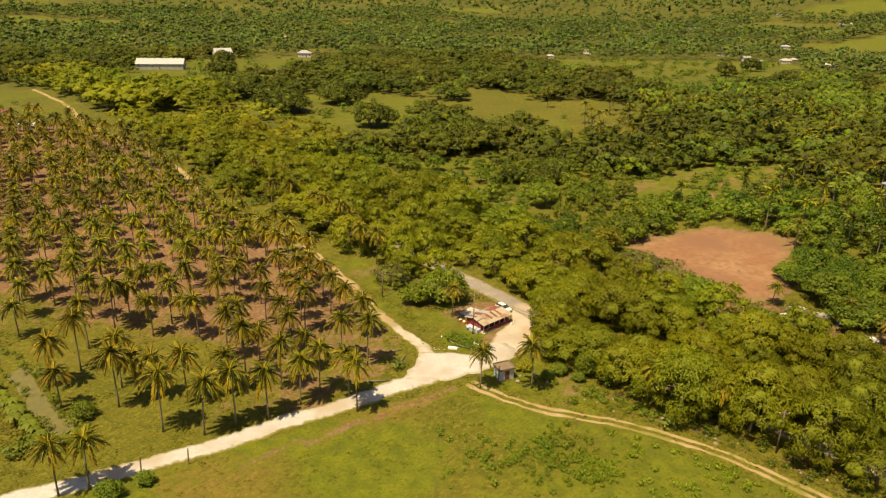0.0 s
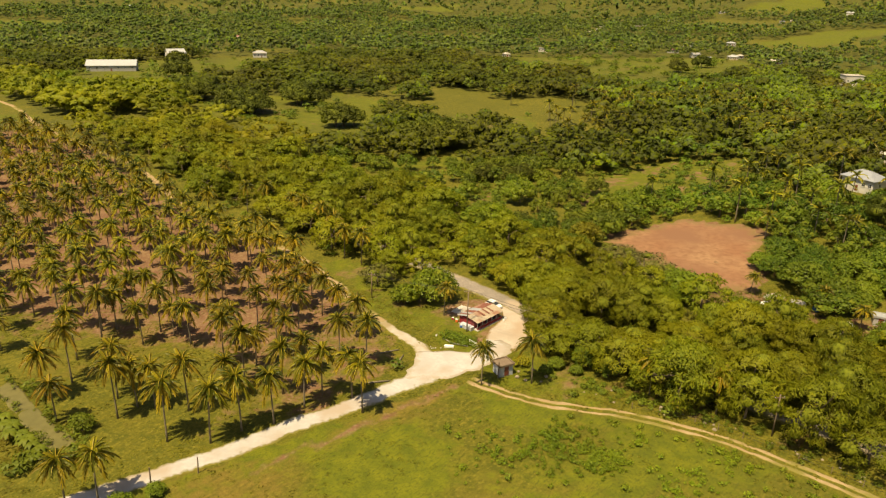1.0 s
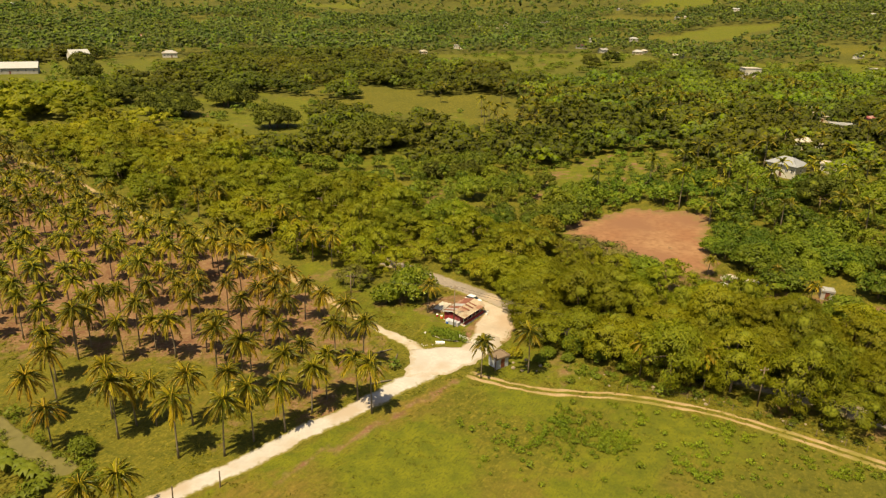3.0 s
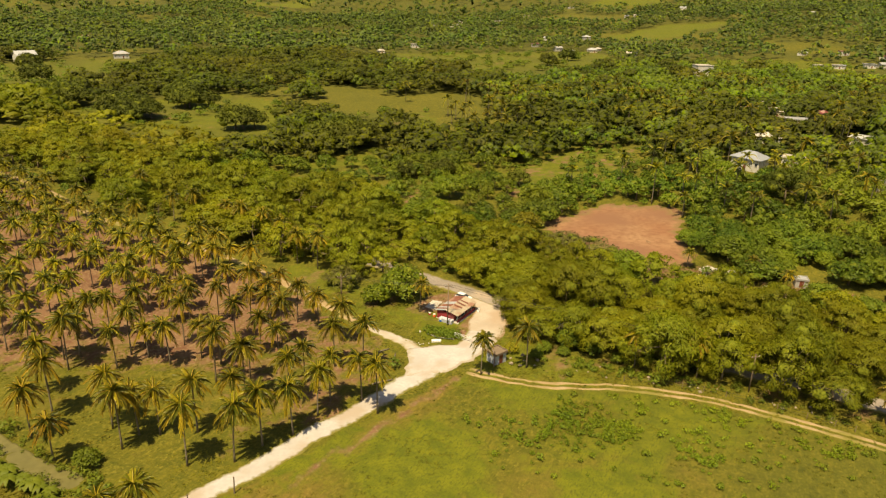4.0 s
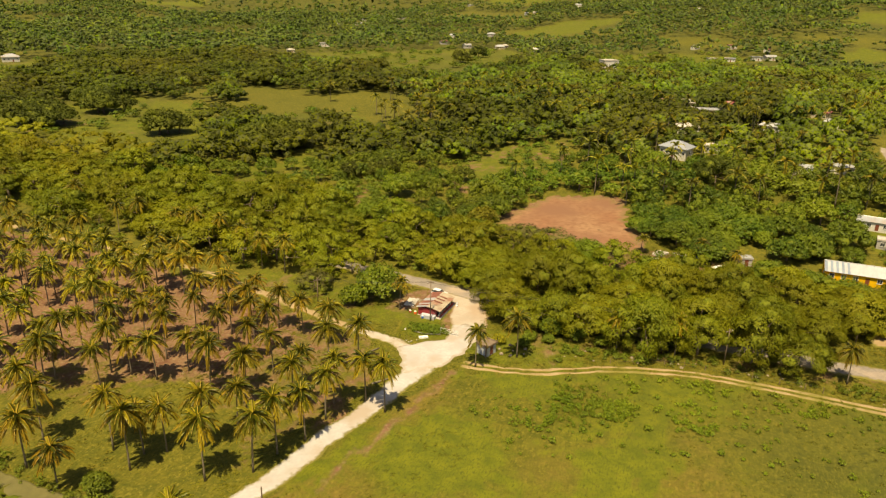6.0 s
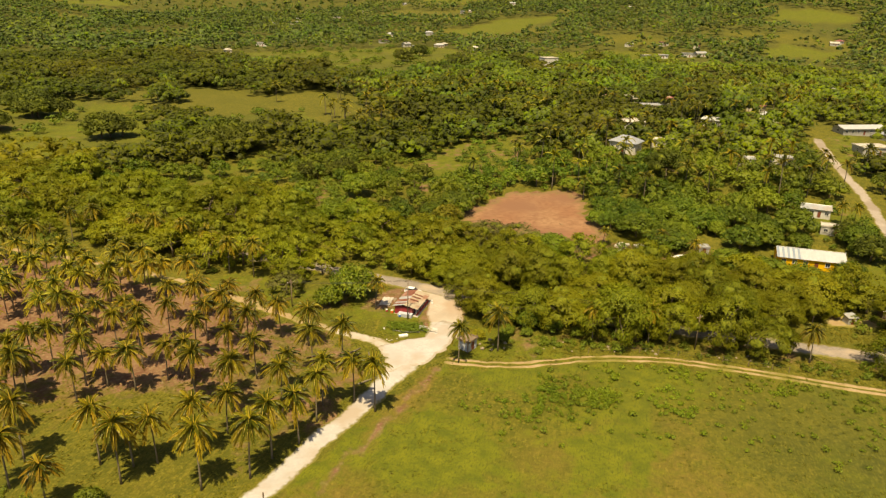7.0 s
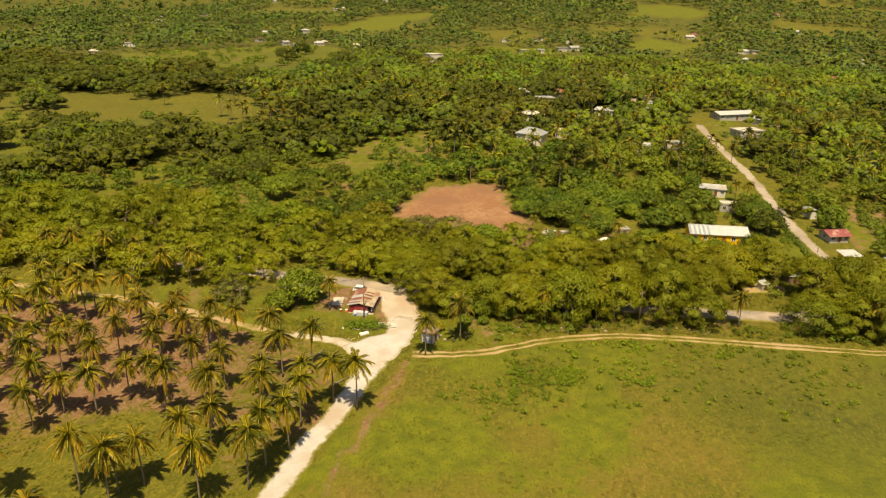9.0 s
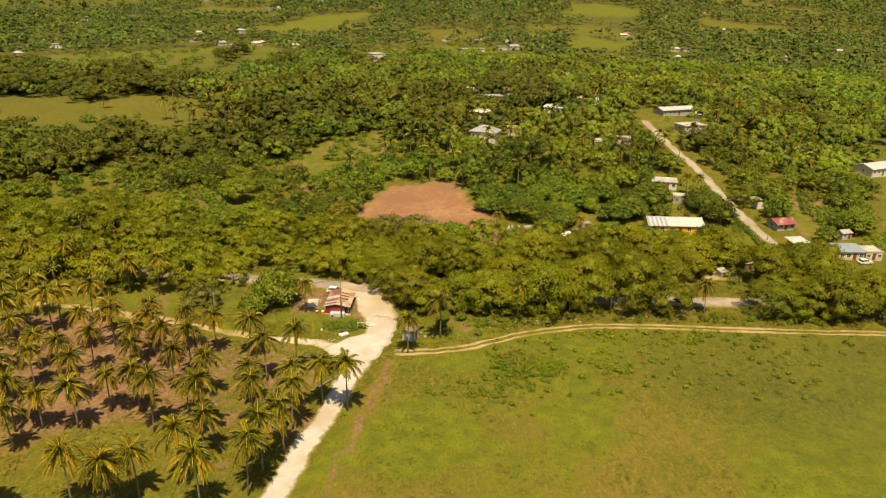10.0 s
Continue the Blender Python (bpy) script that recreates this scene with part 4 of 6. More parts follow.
def house(name, label, category, x, y, turn, w, d, h, walls, roof, style="gable", rise=1.2, over=0.5, windows=3, doors=1, front=12.0, group="", ribs=0, clear=None):
    """A small building: walls with thickness, roof, door and framed windows on its long sides."""
    t = thing(name, label, category, at(x, y, 1, turn, 0.0), group)
    base = -1.5
    s = Shape()
    e = 0.2
    s.box(-w / 2, w / 2, -d / 2, -d / 2 + e, base, h).box(-w / 2, w / 2, d / 2 - e, d / 2, base, h)
    s.box(-w / 2, -w / 2 + e, -d / 2 + e, d / 2 - e, base, h).box(w / 2 - e, w / 2, -d / 2 + e, d / 2 - e, base, h)
    s.box(-w / 2 + e, w / 2 - e, -d / 2 + e, d / 2 - e, base, 0.12)
    if style == "gable":
        for sx in (-1, 1):
            a, b = sx * w / 2, sx * (w / 2 - e)
            s.add([(a, -d / 2, h), (a, d / 2, h), (a, 0, h + rise), (b, -d / 2, h), (b, d / 2, h), (b, 0, h + rise)], [(0, 1, 2), (3, 5, 4), (0, 2, 5, 3), (1, 4, 5, 2), (0, 3, 4, 1)])
    part("wall", s.mesh("wall", walls), t)
    W, D, n = w / 2 + over, d / 2 + over, max(3, ribs or int(w / 0.9))
    drop = rise * over / (d / 2)
    r = Shape()
    if style == "gable":
        top = h + rise + 0.08
        sheet(r, (-W, -D, h - drop + 0.08), (W, -D, h - drop + 0.08), (W, 0, top), (-W, 0, top), n)
        sheet(r, (W, D, h - drop + 0.08), (-W, D, h - drop + 0.08), (-W, 0, top), (W, 0, top), n)
        r.tube([(-W, 0, top + 0.03), (W, 0, top + 0.03)], [0.14, 0.14], 6)
    elif style == "shed":
        sheet(r, (-W, -D, h + 0.08), (W, -D, h + 0.08), (W, D, h + rise + 0.08), (-W, D, h + rise + 0.08), n)
        g = Shape().add([(-w / 2, -d / 2, h), (-w / 2, d / 2, h), (-w / 2, d / 2, h + rise * 0.93), (w / 2, -d / 2, h), (w / 2, d / 2, h), (w / 2, d / 2, h + rise * 0.93)], [(0, 2, 1), (3, 4, 5), (1, 2, 5, 4), (0, 1, 4, 3), (0, 3, 5, 2)])
        part("gable_wall", g.mesh("gable_wall", walls), t)
    elif style == "hip":
        k = max(0.0, W - D)
        lo, top = h - 0.05, h + rise
        v = [(-W, -D, lo), (W, -D, lo), (W, D, lo), (-W, D, lo), (-W, -D, lo + 0.16), (W, -D, lo + 0.16), (W, D, lo + 0.16), (-W, D, lo + 0.16), (-k, 0, top + 0.16), (k, 0, top + 0.16)]
        r.add(v, [(3, 2, 1, 0), (0, 1, 5, 4), (1, 2, 6, 5), (2, 3, 7, 6), (3, 0, 4, 7), (4, 5, 9, 8), (6, 7, 8, 9), (5, 6, 9), (7, 4, 8)])
        for a, b in ((4, 8), (7, 8), (5, 9), (6, 9), (8, 9)):
            if (Vector(v[a]) - Vector(v[b])).length > 0.1:
                r.tube([v[a], v[b]], [0.09, 0.09], 5)
    elif style == "arch":
        m = 10
        pts = [(-D * math.cos(math.pi * i / m), h + rise * math.sin(math.pi * i / m)) for i in range(m + 1)]
        v = [(sx * W, q[0], q[1] + dz) for dz in (0.1, 0.0) for sx in (-1, 1) for q in pts]
        o = m + 1
        r.add(v, [(i, o + i, o + i + 1, i + 1) for i in range(m)] + [(2 * o + i, 2 * o + i + 1, 3 * o + i + 1, 3 * o + i) for i in range(m)] + [(i, i + 1, 2 * o + i + 1, 2 * o + i) for i in range(m)] + [(o + i, 3 * o + i, 3 * o + i + 1, o + i + 1) for i in range(m)])
    else:
        r.box(-W, W, -D, D, h, h + 0.22)
        for q in ((-W, W, -D, -D + 0.15), (-W, W, D - 0.15, D), (-W, -W + 0.15, -D + 0.15, D - 0.15), (W - 0.15, W, -D + 0.15, D - 0.15)):
            r.box(*q, h + 0.22, h + 0.45)
    part("roof", r.mesh("roof", roof), t)
    for side, yy in ((0, -d / 2), (180, d / 2)):
        slots = windows + (doors if side == 0 else 0)
        for i in range(slots):
            xx = -w / 2 + w * (i + 0.5) / slots
            if side == 0 and doors and i == slots // 2:
                dr = part("door", Shape().box(-0.5, 0.5, -0.05, 0.06, 0, min(2.05, h - 0.15)).mesh("door", M_DOOR), t, "panelled wooden door", pose(xx, yy, 0.12, 0, 0, 0))
                part("handle", Shape().ball((0.38, -0.09, 1.0), 0.05).mesh("handle", M_TRIM), dr)
            else:
                window(t, xx, yy, h * 0.58, min(1.1, w / slots * 0.6), min(1.1, h * 0.4), side)
    if windows and d > 5:
        for side, xx in ((90, w / 2), (270, -w / 2)):
            window(t, xx, 0, h * 0.58, 1.0, min(1.1, h * 0.4), side)
    keep_clear(x, y, clear or max(w, d) * 0.55 + 1.5, front)
    return t


CLEAR.append((12, 146, 8))
# the roadside shack at the junction: red walls, patched tan and rusted sheets
shack = thing("roadside_shop", "red wooden roadside shop with a patched tan and rusted metal roof", "shop", at(12.2, 145.8, 0.80, 43, 0.0, 0.9))
s = Shape()
L2, D2 = 5.4, 3.4
for q in ((-L2, L2, -D2 + 1.3, -D2 + 1.45), (-L2, L2, D2 - 0.15, D2), (-L2, -L2 + 0.15, -D2 + 1.45, D2 - 0.15), (L2 - 0.15, L2, -D2 + 1.45, D2 - 0.15)):
    s.box(*q, -0.2, 2.35)
part("wall", s.mesh("wall", M_WALL_RED), shack)
for i in range(13):
    xx = -L2 + 0.4 + i * 0.83
    part("wall_board", Shape().box(xx, xx + 0.76, D2, D2 + 0.03, 0.0, 2.3).mesh("wall_board", M_WALL_RED), shack)
for i in range(6):
    yy = -D2 + 1.5 + i * 0.86
    part("wall_board", Shape().box(-L2 - 0.03, -L2, yy, yy + 0.78, 0.0, 2.3).mesh("wall_board", M_WALL_RED), shack)
part("floor_slab", Shape().box(-L2 - 0.3, L2 + 0.3, -D2 - 0.5, D2 + 0.2, -0.3, 0.14).mesh("floor_slab", M_CONCRETE), shack)
part("low_wall", Shape().box(-L2, L2, -D2 - 0.05, -D2 + 0.05, 0.14, 0.85).mesh("low_wall", M_WALL_RED), shack, "low painted veranda wall")
for i in range(6):
    xx = -L2 + 0.05 + i * (2 * L2 - 0.1) / 5
    part("veranda_post", Shape().box(xx - 0.06, xx + 0.06, -D2 - 0.02, -D2 + 0.1, 0.85, 2.35).mesh("veranda_post", M_TRIM), shack)
# flat dark panels on the unbroken wall stand in for doorway shade
for i in range(3):
    xx = -L2 + 1.6 + i * 3.4
    dr = part("door", Shape().box(xx, xx + 1.0, -D2 + 1.24, -D2 + 1.3, 0.14, 2.1).mesh("door", M_GLASS), shack, "dark panel painted as a shaded doorway")
for i in range(12):
    x0, x1 = -L2 - 0.6 + i * (2 * L2 + 1.2) / 12, -L2 - 0.6 + (i + 1) * (2 * L2 + 1.2) / 12
    r = Shape()
    sheet(r, (x0, -D2 - 0.6, 2.38 + 0.02 * (i % 3)), (x1, -D2 - 0.6, 2.38 + 0.02 * (i % 3)), (x1, 0.3, 3.15 + 0.02 * (i % 2)), (x0, 0.3, 3.15 + 0.02 * (i % 2)), 2, 0.04)
    part("roof_sheet", r.mesh("roof_sheet", M_ZINC_TAN), shack, "tan ribbed roof sheet")
    r = Shape()
    sheet(r, (x1, D2 + 0.5, 2.40), (x0, D2 + 0.5, 2.40), (x0, 0.3, 3.17), (x1, 0.3, 3.17), 2, 0.04)
    part("roof_sheet", r.mesh("roof_sheet", M_RUST if i > 6 or i in (1, 3, 4) else M_ZINC), shack, "rusted ribbed roof sheet" if i > 6 else "grey ribbed roof sheet")
for k, x0 in enumerate((-1.6, 0.4, 2.2)):
    part("roof_patch", Shape().add([(x0, -2.6, 2.86), (x0 + 0.55, -2.6, 2.86), (x0 + 0.55, 0.1, 3.28), (x0, 0.1, 3.28), (x0, -2.6, 2.82), (x0 + 0.55, -2.6, 2.82), (x0 + 0.55, 0.1, 3.24), (x0, 0.1, 3.24)], [(0, 1, 2, 3), (7, 6, 5, 4), (0, 4, 5, 1), (1, 5, 6, 2), (2, 6, 7, 3), (3, 7, 4, 0)]).mesh("roof_patch", M_RUST), shack, "long rusted roof patch")
part("counter", Shape().box(-L2 - 1.6, -L2 - 0.1, -D2 + 1.0, D2 - 1.5, 0, 0.95).mesh("counter", M_SHED), shack, "pale blue-grey lean-to counter")
keep_clear(10.6, 141.2, 9, 16)
CLEAR += [(4, 146, 4), (16, 133, 6), (-2, 140, 6)]

# small block shed beside the palm
shed = house("shed", "small pale grey block shed with a brown flat roof", "shed", 13.9, 122.4, 24, 3.0, 2.7, 2.2, M_SHED, M_WOOD, "flat", over=0.25, windows=0, doors=1, front=8, clear=5)

# the yellow hall with the half-striped roof
hall = house("hall", "long yellow hall with a white metal roof, half striped blue-grey", "hall", 124.5, 118.2, -45, 17.0, 7.0, 3.0, M_WALL_YELLOW, M_ZINC_WHITE, "gable", 1.6, 0.5, 5, 1, 4, ribs=18, clear=11)
for i in range(5):
    x0 = -8.9 + i * 1.35
    r = Shape()
    for (y0, y1) in ((-4.05, -0.05),):
        z0, z1 = 2.77 + 0.16, 4.6 + 0.16
        r.add([(x0, y0, z0), (x0 + 0.62, y0, z0), (x0 + 0.62, y1, z1), (x0, y1, z1), (x0, y0, z0 - 0.06), (x0 + 0.62, y0, z0 - 0.06), (x0 + 0.62, y1, z1 - 0.06), (x0, y1, z1 - 0.06)], [(0, 1, 2, 3), (7, 6, 5, 4), (0, 4, 5, 1), (1, 5, 6, 2), (2, 6, 7, 3), (3, 7, 4, 0)])
    part("roof_stripe", r.mesh("roof_stripe", M_BLUE_GREY), hall, "blue-grey roof sheet")

# the yellow and green booth by the lane
booth = house("booth", "small yellow and green booth with a white roof", "booth", 140.5, 85.2, -33, 4.4, 3.4, 2.5, M_WALL_YELLOW, M_ZINC_WHITE, "shed", 0.5, 0.7, 1, 1, 12, clear=5)
part("painted_band", Shape().box(-2.23, 2.23, -1.73, 1.73, 0.0, 0.95).mesh("painted_band", M_WALL_GREEN), booth, "green painted lower wall")
house("pavilion", "open pavilion with a rusty red metal roof", "pavilion", 156.0, 96.0, -31, 6.5, 5.5, 2.4, M_WALL_GREY, M_RED_ROOF, "gable", 0.9, 0.8, 2, 1, 12, clear=6)
house("shed", "small white shed with a grey curved roof", "shed", 171.0, 110.2, 60, 4.5, 3.0, 2.3, M_WALL_WHITE, M_ZINC, "arch", 0.8, 0.2, 1, 1, 12, clear=5)
house("house", "low cream bungalow with a blue-grey sheet roof", "house", 145.3, 72.4, -44, 7.5, 5.5, 2.6, M_WALL_CREAM, M_BLUE_GREY, "shed", 0.6, 0.5, 3, 1, 16, clear=6)
house("house", "unfinished cream block room beside a bungalow", "house", 150.2, 67.6, -44, 5.0, 5.0, 2.5, M_WALL_CREAM, M_CONCRETE, "flat", over=0.15, windows=2, doors=1, front=16, clear=6)
house("house", "white two-storey house with a grey hip roof", "house", 160.5, 232.0, -65, 11.5, 8.0, 4.6, M_WALL_WHITE, M_GREY_ROOF, "hip", 2.4, 0.7, 4, 1, 12, clear=9)
house("house", "pale concrete house beside a grey-roofed house", "house", 178.0, 228.0, -50, 8.0, 6.0, 3.0, M_CONCRETE, M_CONCRETE, "flat", over=0.4, windows=2, front=7)
house("house", "long white house with a pale flat roof", "house", 279.0, 201.0, -20, 22.0, 8.0, 3.2, M_WALL_GREY, M_ZINC_WHITE, "gable", 1.0, 0.7, 6, 1, 22, clear=12)
for hx, hy in ((283.0, 188.0), (292.0, 185.0)):
    house("house", "grey cottage with a blue-grey pyramid roof", "house", hx, hy, -10, 7.0, 7.0, 3.0, M_WALL_GREY, M_GREY_ROOF, "hip", 2.0, 0.5, 2, 1, 16, group="twin cottages")
house("house", "unfinished grey block house with a flat concrete roof", "house", 249.0, 176.5, -25, 12.5, 8.0, 3.4, M_WALL_GREY, M_CONCRETE, "flat", over=0.4, windows=3, front=18)
house("house", "cottage with a bright red hip roof", "house", 279.0, 259.0, -70, 7.5, 7.0, 3.2, M_WALL_CREAM, M_RED_ROOF, "hip", 2.0, 0.5, 2, 1, 16)
house("house", "white cottage with a white hip roof", "house", 259.0, 235.0, -60, 9.0, 7.0, 3.0, M_WALL_WHITE, M_ZINC_WHITE, "hip", 1.8, 0.5, 2, 1, 9)
house("house", "white low house with a bright metal roof", "house", 225.0, 241.5, -65, 9.5, 6.0, 2.8, M_WALL_WHITE, M_ZINC_WHITE, "shed", 0.7, 0.5, 2, 1, 9)
house("house", "low house with a worn grey sheet roof among trees", "house", 163.0, 143.0, -52, 9.0, 6.0, 2.8, M_WALL_WHITE, M_ZINC, "gable", 0.8, 0.4, 3, 1, 7, clear=5)
house("house", "grey block outbuilding on a green lawn", "outbuilding", 152.8, 130.2, -55, 6.0, 4.0, 2.5, M_WALL_GREY, M_CONCRETE, "flat", over=0.15, windows=1, front=14)
house("house", "white house with a stepped pale roof", "house", 262.0, 97.0, -20, 14.0, 9.0, 3.5, M_WALL_WHITE, M_ZINC_WHITE, "gable", 1.4, 0.6, 4, 1, 20)
house("house", "white house annex with a blue gutter", "house", 272.0, 88.0, -20, 9.0, 7.0, 3.2, M_WALL_WHITE, M_CONCRETE, "flat", over=0.4, windows=3, front=20)
house("hut", "small wooden hut with a grey tin roof", "hut", 113.0, 88.6, -37, 3.6, 2.8, 2.0, M_WOOD, M_ZINC, "shed", 0.5, 0.3, 0, 1, 10, clear=3.5)
house("hut", "tiny tin-roofed hut in a yard", "hut", 101.5, 91.0, -20, 2.4, 2.0, 1.7, M_WALL_GREY, M_ZINC, "shed", 0.4, 0.2, 0, 1, 8, clear=3)
house("hut", "small grey hut in a garden", "hut", 162.5, 78.5, -30, 3.5, 3.0, 2.2, M_WALL_GREY, M_ZINC, "gable", 0.6, 0.3, 1, 1, 12, clear=4)
house("hut", "low hut with a pale roof in bushes", "hut", 186.5, 191.0, -40, 7.0, 5.0, 2.6, M_WALL_WHITE, M_ZINC, "gable", 0.7, 0.3, 2, 1, 6, clear=4)
house("hut", "white hut with a metal roof among trees", "hut", 200.0, 184.5, -50, 9.0, 4.0, 2.6, M_WALL_WHITE, M_ZINC, "shed", 0.5, 0.3, 2, 1, 6, clear=5)
house("barn", "long farm barn with a white metal roof", "barn", -229.0, 590.0, 12, 36.0, 17.0, 4.5, M_WALL_GREY, M_ZINC_WHITE, "gable", 3.5, 0.6, 6, 1, 40, clear=26)
house("barn", "white gabled farm barn on the pasture", "barn", -203.0, 672.0, 30, 15.0, 13.0, 7.0, M_WALL_WHITE, M_ZINC_WHITE, "gable", 3.5, 0.6, 3, 1, 40, clear=14)
house("house", "low white farmhouse beyond the pasture", "house", -136.0, 720.0, 10, 13.0, 8.0, 4.0, M_WALL_WHITE, M_ZINC, "hip", 2.4, 0.6, 3, 1, 40)
house("shelter", "low shelter with a curved white metal roof", "shelter", -198.0, 339.0, 5, 10.0, 6.0, 1.8, M_WALL_GREY, M_ZINC_WHITE, "arch", 1.0, 0.3, 1, 1, 20)
house("hut", "small hut with a pink metal roof", "hut", -226.0, 364.0, 15, 6.0, 5.0, 2.6, M_WALL_WHITE, M_RED_ROOF, "gable", 1.0, 0.4, 1, 1, 20)
house("house", "tall white block house above the trees", "house", 365.0, 556.0, -10, 14.0, 12.0, 9.0, M_WALL_WHITE, M_CONCRETE, "flat", over=0.3, windows=3, front=40)

# scattered hillside homes
HOMES = [(362, 1331), (380, 1345), (419, 1460), (477, 1416), (493, 1424), (565, 1480), (584, 1487), (654, 1203), (670, 1196), (340, 808), (339, 775), (380, 798), (392, 806),
         (458, 969), (-207, 947), (405, 985), (694, 1524), (403, 744), (503, 570), (548, 554), (562, 549), (890, 861), (905, 868), (874, 996), (824, 1285), (478, 1338), (320, 1303), (116, 773), (173, 849)]
HOMES2 = [(896, 905), (784, 537), (739, 442), (752, 436), (551, 646), (583, 623), (597, 586), (521, 563), (337, 867), (376, 789), (1078, 576), (581, 276), (577, 237), (963, 487),
          (905, 310), (787, 330), (667, 401), (767, 532), (238, 296), (252, 356), (278, 374), (255, 330), (262, 343), (194, 263), (268, 312), (-845, 1647), (-622, 1800), (420, 372), (455, 330)]
rh = random.Random(3)
far_walls, far_roofs = (M_WALL_WHITE, M_WALL_WHITE, M_WALL_CREAM, M_WALL_GREY), (M_ZINC_WHITE, M_ZINC_WHITE, M_ZINC, M_CONCRETE, M_RED_ROOF)
for hx, hy in HOMES + HOMES2:
    w = rh.uniform(7, 12)
    style = rh.choice(["hip", "gable", "flat"])
    i = rh.choice((0, 1, 1, 2, 2, 3, 3, 0, 4))
    house("house", "small pale hillside house with a %s roof" % ("red metal" if i == 4 else "pale metal" if i < 3 else "concrete"), "house", hx, hy, rh.uniform(-60, 20), w, w * 0.65, rh.uniform(2.8, 4.2),
          rh.choice(far_walls), far_roofs[i], style, 1.5, 0.5, 3, 1, 18, group="scattered hillside houses")

# ---- trees ----
g0 = np.random.default_rng(21)
TAU = 6.2832

# feathery spreading trees that line the main road
UMB = [make_tree("umbrella", 100 + i, 34, 140, 0.29, R=g0.uniform(4.9, 5.8), H=g0.uniform(7.4, 8.8)) for i in range(6)]
DOME = [make_tree("dome", 200 + i, 26, 120, 0.34, R=g0.uniform(4.0, 4.8), H=g0.uniform(7.0, 8.2)) for i in range(4)]
UMB_B = [make_tree("umbrella", 300 + i, 22, 64, 0.40, 5.3) for i in range(4)]
DOME_B = [make_tree("dome", 400 + i, 16, 58, 0.44, 4.4, 7.5) for i in range(4)]


def soft_tree(seed, n, per, size, R=5.0, H=8.0, kind="dome", seg=6):
    """A tree of the distance: rounded clumps of foliage with loose sprays on their skin."""
    g = np.random.default_rng(seed)
    lobes = umbrella_lobes(g, R, H, n) if kind == "umbrella" else dome_lobes(g, R, H, n)
    V, F, N = [], [], []
    for x, y, z, r, q in lobes:
        r *= 1.05 if kind == "umbrella" else 0.9
        o = len(V)
        for h, w in ((-0.35, 0.85), (0.45, 0.82)):
            for k in range(seg):
                a = TAU * (k + 0.5 * (h > 0.2)) / seg + g.uniform(-0.2, 0.2)
                m = r * g.uniform(0.82, 1.12)
                V.append((x + m * w * math.cos(a), y + m * w * math.sin(a), z + m * q * h))
        V.append((x, y, z + r * q))
        for k in range(seg):
            a, b = o + k, o + (k + 1) % seg
            F += [(a, b, b + seg), (a, b + seg, a + seg)]
        F += [(o + seg + k, o + seg + (k + 1) % seg, o + 2 * seg) for k in range(seg)]
        N += [(p[0] - x + 0.25 * x, p[1] - y + 0.25 * y, 1.2 * (p[2] - z) + 0.5 * r) for p in V[o:]]
    N = np.array(N)
    N /= np.linalg.norm(N, axis=1, keepdims=True) + 1e-6
    lobes = [(x, y, z, r * (1.3 if kind == "umbrella" else 1.08), q) for x, y, z, r, q in lobes]
    v, f, nm = lobes_cloud(g, lobes, per, size, rough=0.55, soft=0.4, plume=0.7, slim=0.42)
    return np.concatenate([np.array(V), v]), np.concatenate([np.array(F), f + len(V)]), np.concatenate([N, nm])


FAR_BAND = [(-300, 500), (-262, 455), (-213, 402), (-150, 336), (-112, 292), (-60, 310), (-40, 326), (-60, 340), (-85, 372), (-115, 402), (-135, 455), (-165, 490), (-230, 540)]
FEATHER_BAND = [(-250, 470), (-195, 445), (-112, 352), (-84, 320), (-53, 296), (-17, 262), (12, 238), (22, 205), (36, 190), (46, 176), (58, 162), (66, 146), (80, 134), (100, 116), (112, 104), (106, 92),
                (128, 72), (150, 36), (110, 30), (80, 66), (62, 84), (44, 102), (30, 116), (24, 130), (30, 146), (22, 165), (6, 178), (-14, 186), (-28, 186), (-57, 222), (-87, 258), (-112, 292), (-150, 336), (-182, 370)]

protos_u = [tree_prototype("feathery_tree", "spreading olive-green feathery tree overhanging the road", "tree", "feathery trees along the road", t, M_FEATHER, at(-300 - 14 * i, -200)) for i, t in enumerate(UMB)]
protos_d = [tree_prototype("mango_tree", "dense rounded dark green broad-leaved tree", "tree", "broad-leaved village trees", t, M_DENSE, at(-300 - 14 * i, -230)) for i, t in enumerate(DOME)]
protos_ub = [tree_prototype("feathery_tree", "spreading olive-green feathery tree in a thicket", "tree", "feathery trees along the road", t, M_FEATHER, at(-300 - 14 * i, -260)) for i, t in enumerate(UMB_B)]
protos_db = [tree_prototype("mango_tree", "dense rounded dark green broad-leaved tree", "tree", "broad-leaved village trees", t, M_DENSE, at(-300 - 14 * i, -290)) for i, t in enumerate(DOME_B)]


